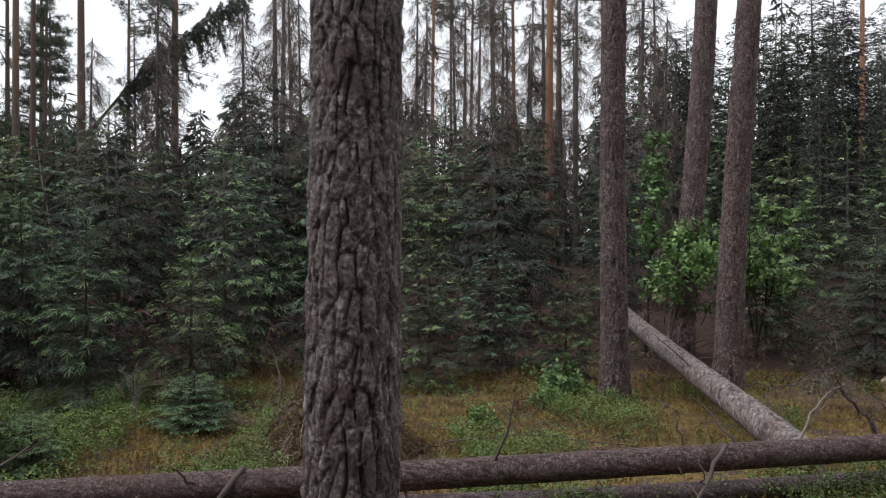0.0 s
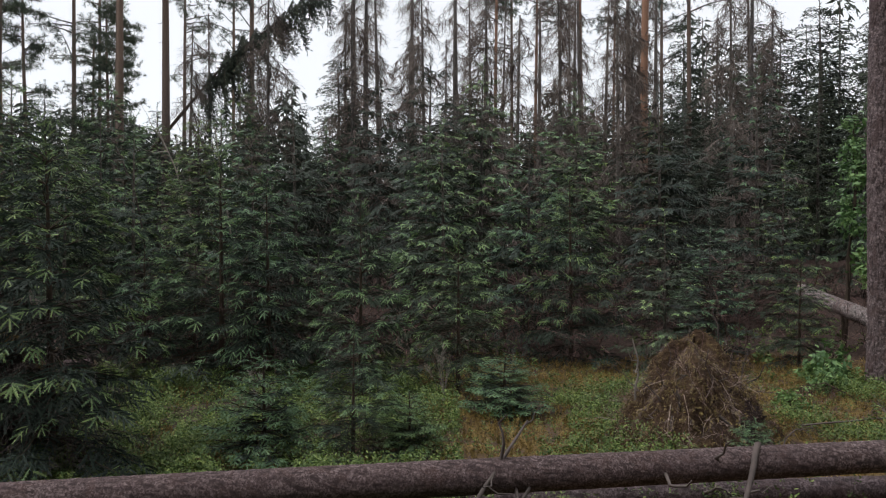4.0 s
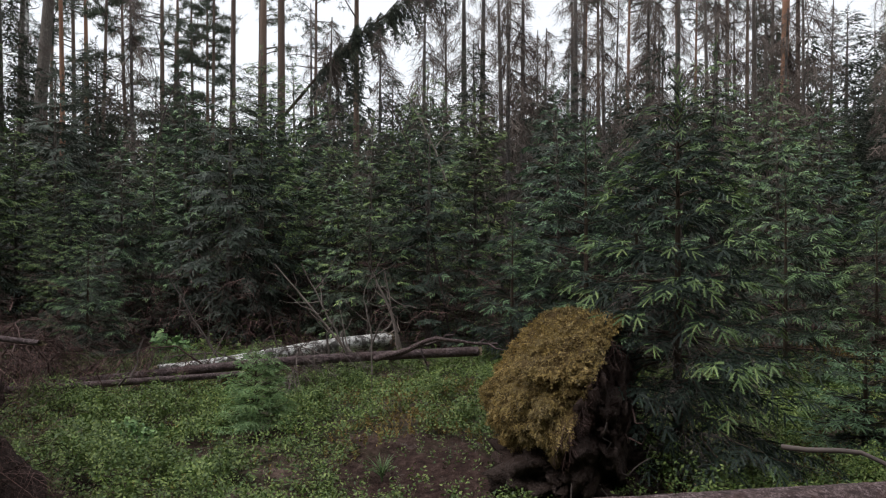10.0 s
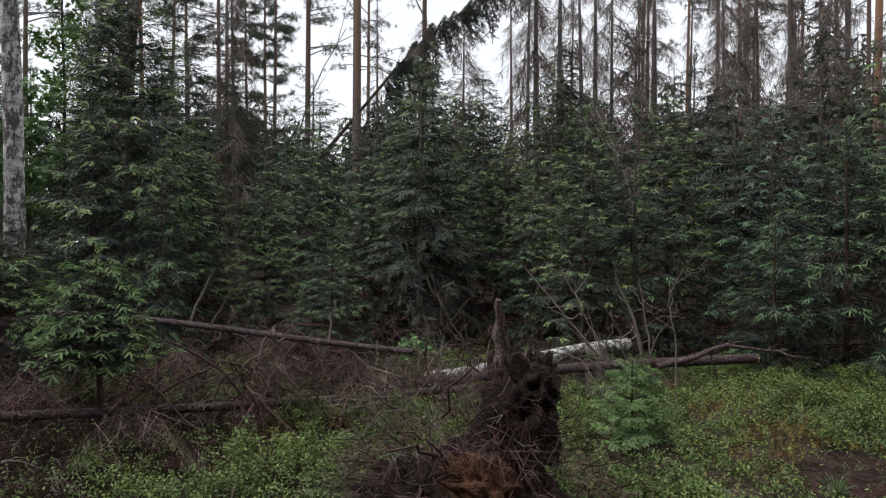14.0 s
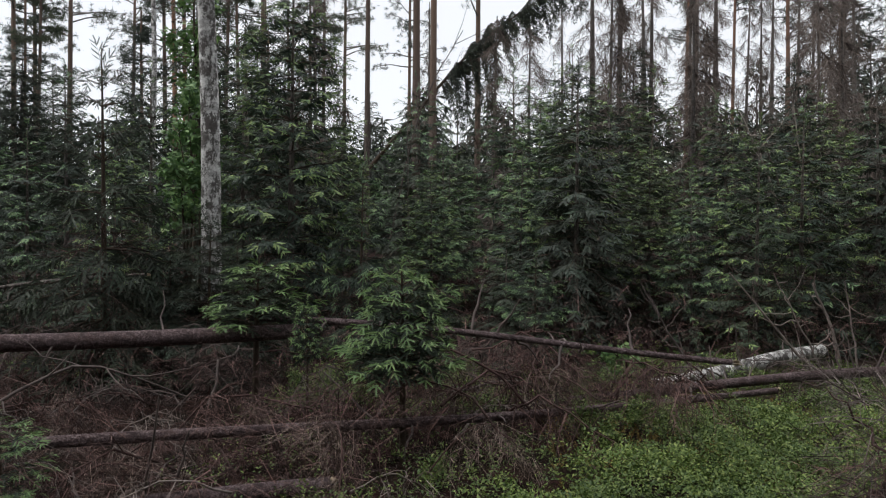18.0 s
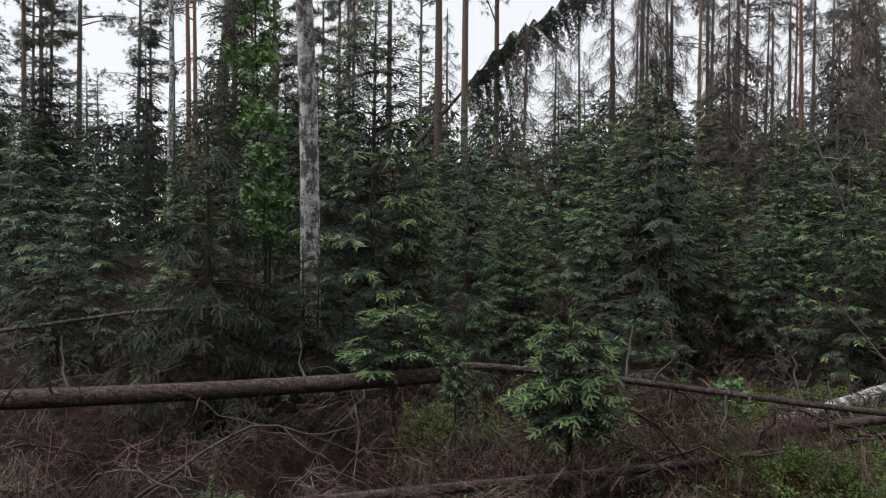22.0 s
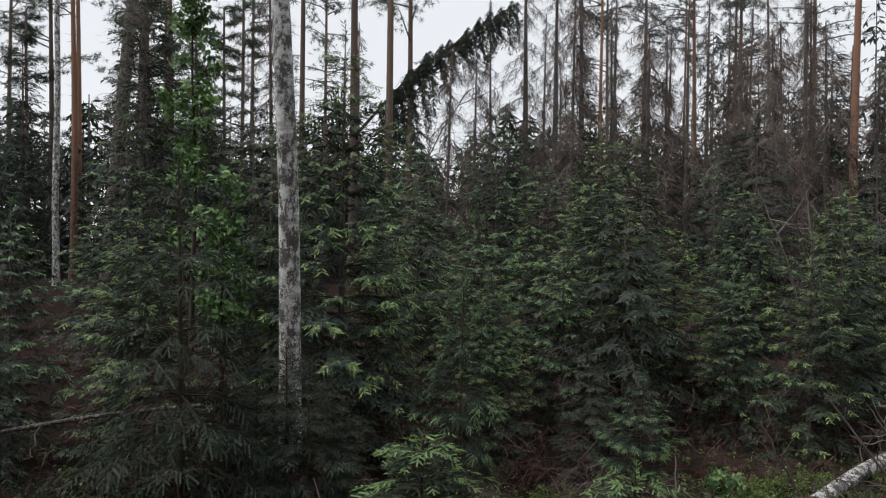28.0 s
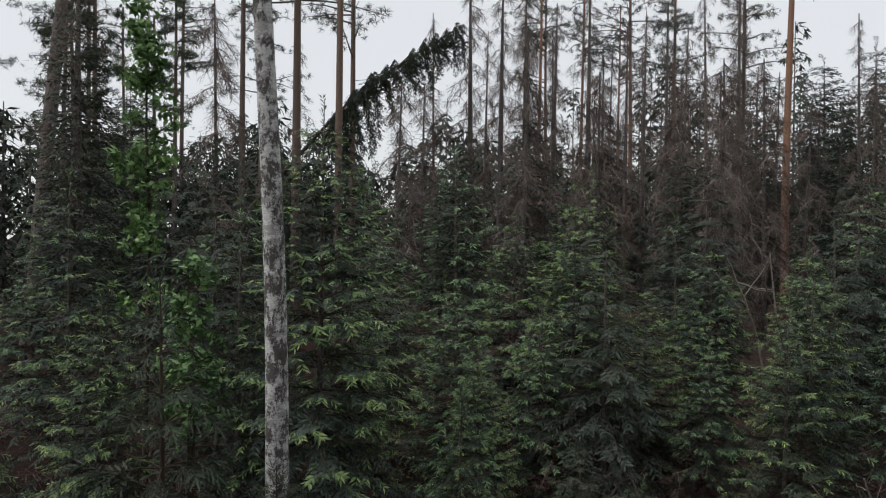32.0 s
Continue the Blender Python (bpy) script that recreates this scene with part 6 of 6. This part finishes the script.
stick("dead_sapling", [(-10.1, 8.57, 0.0), (-10.28, 8.57, 0.33), (-10.52, 8.56, 0.7), (-10.8, 8.54, 1.2)], 0.016, M_TWIG, "thin dead stem leaning by the birch log", "dead stem", 8, 16)
stick("dead_branch", [(-12.0, 6.6, 0.1), (-12.3, 6.55, 0.5), (-12.8, 6.5, 0.78), (-13.3, 6.6, 0.55)], 0.014, M_BROWN, "arched brown branch in the brush pile", "branch", 9, 17)
stick("dead_branch", [(-16.2, 4.9, 0.1), (-15.7, 5.1, 0.5), (-15.2, 5.4, 0.82), (-14.6, 5.7, 0.5)], 0.016, M_TWIG, "arched grey branch over the brushwood", "branch", 9, 18)
stick("dead_branch", [(-17.2, 5.3, 0.1), (-17.1, 5.4, 0.7), (-16.8, 5.5, 1.05)], 0.014, M_TWIG, "bare branch rising from the brushwood", "branch", 7, 19)
stick("dead_branch", [(-8.4, 8.15, 0.30), (-8.05, 8.1, 0.40), (-7.78, 8.05, 0.56), (-7.5, 8.1, 0.50), (-7.1, 8.2, 0.47)], 0.035, M_LOG, "crooked broken branch on the fallen trunk", "branch", 6, 20)

def grass_tuft(x, y, h, n, seed, mat, label, heads=True):
    """A tuft of grass: bent blades, some with a feathery head."""
    rng = np.random.default_rng(seed)
    root = new("grass_tuft")
    root.matrix_basis = at(x, y)
    for i in range(n):
        a, lean = rng.uniform(0, 6.283), rng.uniform(0.08, 0.4 if heads else 1.1)
        u = np.linspace(0, 1, 7)
        l = h * rng.uniform(0.6, 1.0)
        p = np.stack([math.cos(a) * lean * l * u ** 2, math.sin(a) * lean * l * u ** 2, l * u * (1 - 0.25 * lean * u)], 1)
        g = Geo()
        tube(g, p, np.linspace(0.0035 if heads else 0.005, 0.0012, 7), 3)
        if heads and i % 3 == 0:
            k = 16
            q = rng.uniform(0.75, 1.0, k)
            pos = np.stack([np.interp(q, u, p[:, c]) for c in range(3)], 1)
            d = rng.normal(0, 0.5, (k, 3)) + np.array([0, 0, 1.0])
            stamp(g, SHOOT, pos, frames_of(d, rng.normal(0, 1, (k, 3))), np.full(k, 0.05))
        part("blade", g, mat, root)
    tagged(root, label, "grass", "grass tufts")


DRY = "tuft of pale dry grass with feathery heads"
grass_tuft(-3.15, 7.3, 0.75, 12, 1, M_PALE, DRY)
grass_tuft(-4.9, 6.9, 0.6, 9, 2, M_PALE, DRY)
grass_tuft(-7.98, 5.38, 0.20, 34, 3, M_TIP, "small tuft of green grass on bare soil", heads=False)

# ---------------------------------------------------------------- undergrowth (stuff)


def patch(x, y, s=0.5, o=0.0):
    return noise.noise(Vector((x * s, y * s, 20 + o)))


def scatter(name, template, n, box, size, mat, label, category, seed, keep=None, lift=0.0, flat=0.35, upright=False):
    rng = np.random.default_rng(seed)
    pos, scale = [], []
    x0, x1, y0, y1 = box
    while len(pos) < n:
        x, y = rng.uniform(x0, x1), rng.uniform(y0, y1)
        k = keep(x, y) if keep else 1.0
        if rng.uniform() < k:
            pos.append((x, y, height(x, y) + lift * rng.uniform(0.2, 1.0) * (1.0 + 1.1 * patch(x, y, 1.7, 3) + 0.7 * patch(x, y, 6.5, 8))))
            scale.append(size * rng.uniform(0.6, 1.3))
    pos = np.array(pos)
    if upright:
        d = np.stack([rng.normal(0, 0.35, n), rng.normal(0, 0.35, n), np.ones(n)], 1)
        turn = frames_of(d, rng.normal(0, 1, (n, 3)))
    else:
        d = rng.normal(0, 1, (n, 3)) * (1, 1, flat)
        turn = frames_of(d, np.array([[0, 0, 1.0]]) + rng.normal(0, 0.3, (n, 3)))
    g = Geo()
    stamp(g, template, pos, turn, np.array(scale))
    ob = part(name, g, mat)
    return tagged(ob, label, category, kind="stuff")


def bilberry_keep(x, y):
    if x > -3.0 and y < 12:
        return 0.30 if patch(x, y, 0.9) > 0.12 else 0.02
    if (x + 7.65) ** 2 * 1.5 + (y - 5.2) ** 2 < 0.55:
        return 0.05
    if x < -13.2 + (y - 5) * 0.6 and y < 7.2:
        return 0.03
    if (x + 9.1) ** 2 + (y - 6.1) ** 2 < 0.09:
        return 0.02
    if x < -11.6 and patch(x, y, 1.3, 4) < 0.12:
        return 0.06
    clump = patch(x, y, 2.6, 3)
    return (0.95 if patch(x, y, 0.8) > -0.12 else 0.3) * min(1.0, max(0.2, 0.65 + 3.0 * clump)) * (1.0 if patch(x, y, 6.5, 8) > -0.15 else 0.35)


scatter("bilberry_shrubs", LEAVES_LOW, 74000, (-14.5, 4, 3.6, 9.4), 0.043, M_BILB, "carpet of low green bilberry shrubs", "bilberry", 131, bilberry_keep, 0.19)
scatter("bilberry_shrubs", LEAVES, 1300, (-22, 9, 9.0, 14), 0.12, M_BILB, "sparse bilberry shrubs between the spruces", "bilberry", 132, lambda x, y: 0.6 if patch(x, y) > 0 else 0.1, 0.12)
scatter("bilberry_shrubs", LEAVES, 3500, (-24, 8, -6.0, 3.6), 0.09, M_BILB, "scattered bilberry shrubs along the clearing", "bilberry", 139, lambda x, y: 0.7 if patch(x, y, 0.6, 2) > 0.0 else 0.1, 0.12)
scatter("fallen_twigs", DEADTWIG, 900, (-24, 8, -6.0, 3.4), 0.35, M_TWIG, "scattered dry twigs along the clearing", "twigs", 141, None, 0.05, 0.1)
scatter("moss_tufts", SHOOT, 26000, (-3.5, 6.5, 5.2, 11), 0.055, M_OCHRE, "ochre-brown dry moss and heather tufts", "moss", 133, lambda x, y: 0.9 if patch(x, y, 0.7, 5) > -0.2 else 0.15, 0.03, upright=True)
scatter("moss_tufts", SHOOT, 6500, (-12, -3, 3.6, 9), 0.06, M_OCHRE, "tufts of dry moss between bilberries", "moss", 134, lambda x, y: 0.01 if (x + 7.65) ** 2 * 1.5 + (y - 5.2) ** 2 < 0.6 else 0.9 if patch(x, y, 0.7, 5) > 0.1 else 0.08, 0.03, upright=True)
scatter("fallen_twigs", DEADTWIG, 2400, (-21, 6.5, 3.4, 9), 0.24, M_TWIG, "litter of fallen twigs on the forest floor", "twigs", 135, lambda x, y: 0.3 if x < -12.5 else 0.9 if patch(x, y, 0.6, 9) > 0.1 else 0.2, 0.05, 0.1)
scatter("brushwood", DEADTWIG, 4200, (-21, -10.8, 4.0, 8.6), 0.30, M_BROWN, "tangle of brown dead spruce twigs", "brushwood", 136,
        lambda x, y: 0.0 if (x > -13 and y < 6.4) else (0.9 if patch(x, y, 0.7, 13) > -0.1 else 0.3), 0.55, 0.5)
scatter("brushwood", DEADTWIG, 6500, (-22, 11, 9.3, 17.0), 0.55, M_BROWN, "dry brown twigs in the shade under the spruces", "brushwood", 138, lambda x, y: 0.9 if patch(x, y, 0.5, 17) > -0.1 else 0.35, 0.95, 0.5)
scatter("brushwood", DEADTWIG, 2600, (-13.5, -8.5, 13.0, 18.0), 0.6, M_BROWN, "brown dead brush pile behind the thicket", "brushwood", 137, None, 0.9, 0.5)


def far_woods():
    """The wood goes on behind: crowded small-leaved spruce and pine shapes."""
    rng = np.random.default_rng(140)
    g = Geo()
    for i in range(330):
        x = rng.uniform(-85, 85)
        near = i % 5 < 2
        y = (rng.uniform(46, 56) if near else rng.uniform(56, 88)) - abs(x + 6) * 0.15
        h = rng.uniform(6, 10.5) if near else rng.uniform(9, 17) * (1.35 if x > 16 else 0.85)
        z0 = height(x, y)
        tube(g, [(x, y, z0 - 0.3), (x, y, z0 + h)], [0.16, 0.03], 5, 1, cap=False)
        n = 80
        f = rng.uniform(0.12, 1, n)
        a = rng.uniform(0, 6.28, n)
        r = (1.02 - f) * 2.6 * rng.uniform(0.3, 1, n)
        pos = np.stack([x + r * np.cos(a), y + r * np.sin(a), z0 + f * h], 1)
        d = np.stack([np.cos(a), np.sin(a), np.full(n, -0.35)], 1)
        stamp(g, SPRAY_FAR, pos, frames_of(d, np.array([[0, 0, 1.0]]) + rng.normal(0, 0.3, (n, 3))), rng.uniform(1.0, 1.9, n), 0)
    for i in range(330):
        x, y, h = rng.uniform(-85, 60), rng.uniform(34, 48), rng.uniform(4.0, 8.0)
        z0, n = height(x, y), 46
        f, a = rng.uniform(0.03, 1, n), rng.uniform(0, 6.28, n)
        r = (1.02 - f) * 1.7 * rng.uniform(0.3, 1, n)
        pos = np.stack([x + r * np.cos(a), y + r * np.sin(a), z0 + f * h], 1)
        d = np.stack([np.cos(a), np.sin(a), np.full(n, -0.35)], 1)
        stamp(g, SPRAY_FAR, pos, frames_of(d, np.array([[0, 0, 1.0]]) + rng.normal(0, 0.3, (n, 3))), rng.uniform(0.7, 1.2, n), 0)
    ob = part("far_woods", g, [M_DARKN, M_DEAD])
    tagged(ob, "dark mixed spruce wood closing the distance", "forest", kind="stuff")



def unseen_wood_behind():
    """Unseen wood added on the clearing's near side to block low sky light."""
    rng = np.random.default_rng(150)
    g = Geo()
    for i in range(150):
        x, y, h = rng.uniform(-48, 30), -rng.uniform(7, 22), rng.uniform(11, 18)
        z0 = height(x, y)
        tube(g, [(x, y, z0 - 0.3), (x, y, z0 + h)], [0.17, 0.03], 5, 1, cap=False)
        n = 200
        f, a = rng.uniform(0.06, 1, n), rng.uniform(0, 6.28, n)
        r = (1.02 - f) * 2.6 * rng.uniform(0.3, 1, n)
        pos = np.stack([x + r * np.cos(a), y + r * np.sin(a), z0 + f * h], 1)
        d = np.stack([np.cos(a), np.sin(a), np.full(n, -0.35)], 1)
        stamp(g, SPRAY_FAR, pos, frames_of(d, np.array([[0, 0, 1.0]]) + rng.normal(0, 0.3, (n, 3))), rng.uniform(1.2, 2.2, n), 0)
    ob = part("far_woods", g, [M_DARKN, M_DEAD])
    tagged(ob, "unseen dark spruce wood added across the clearing to block low light", "forest", kind="stuff")


far_woods()
unseen_wood_behind()
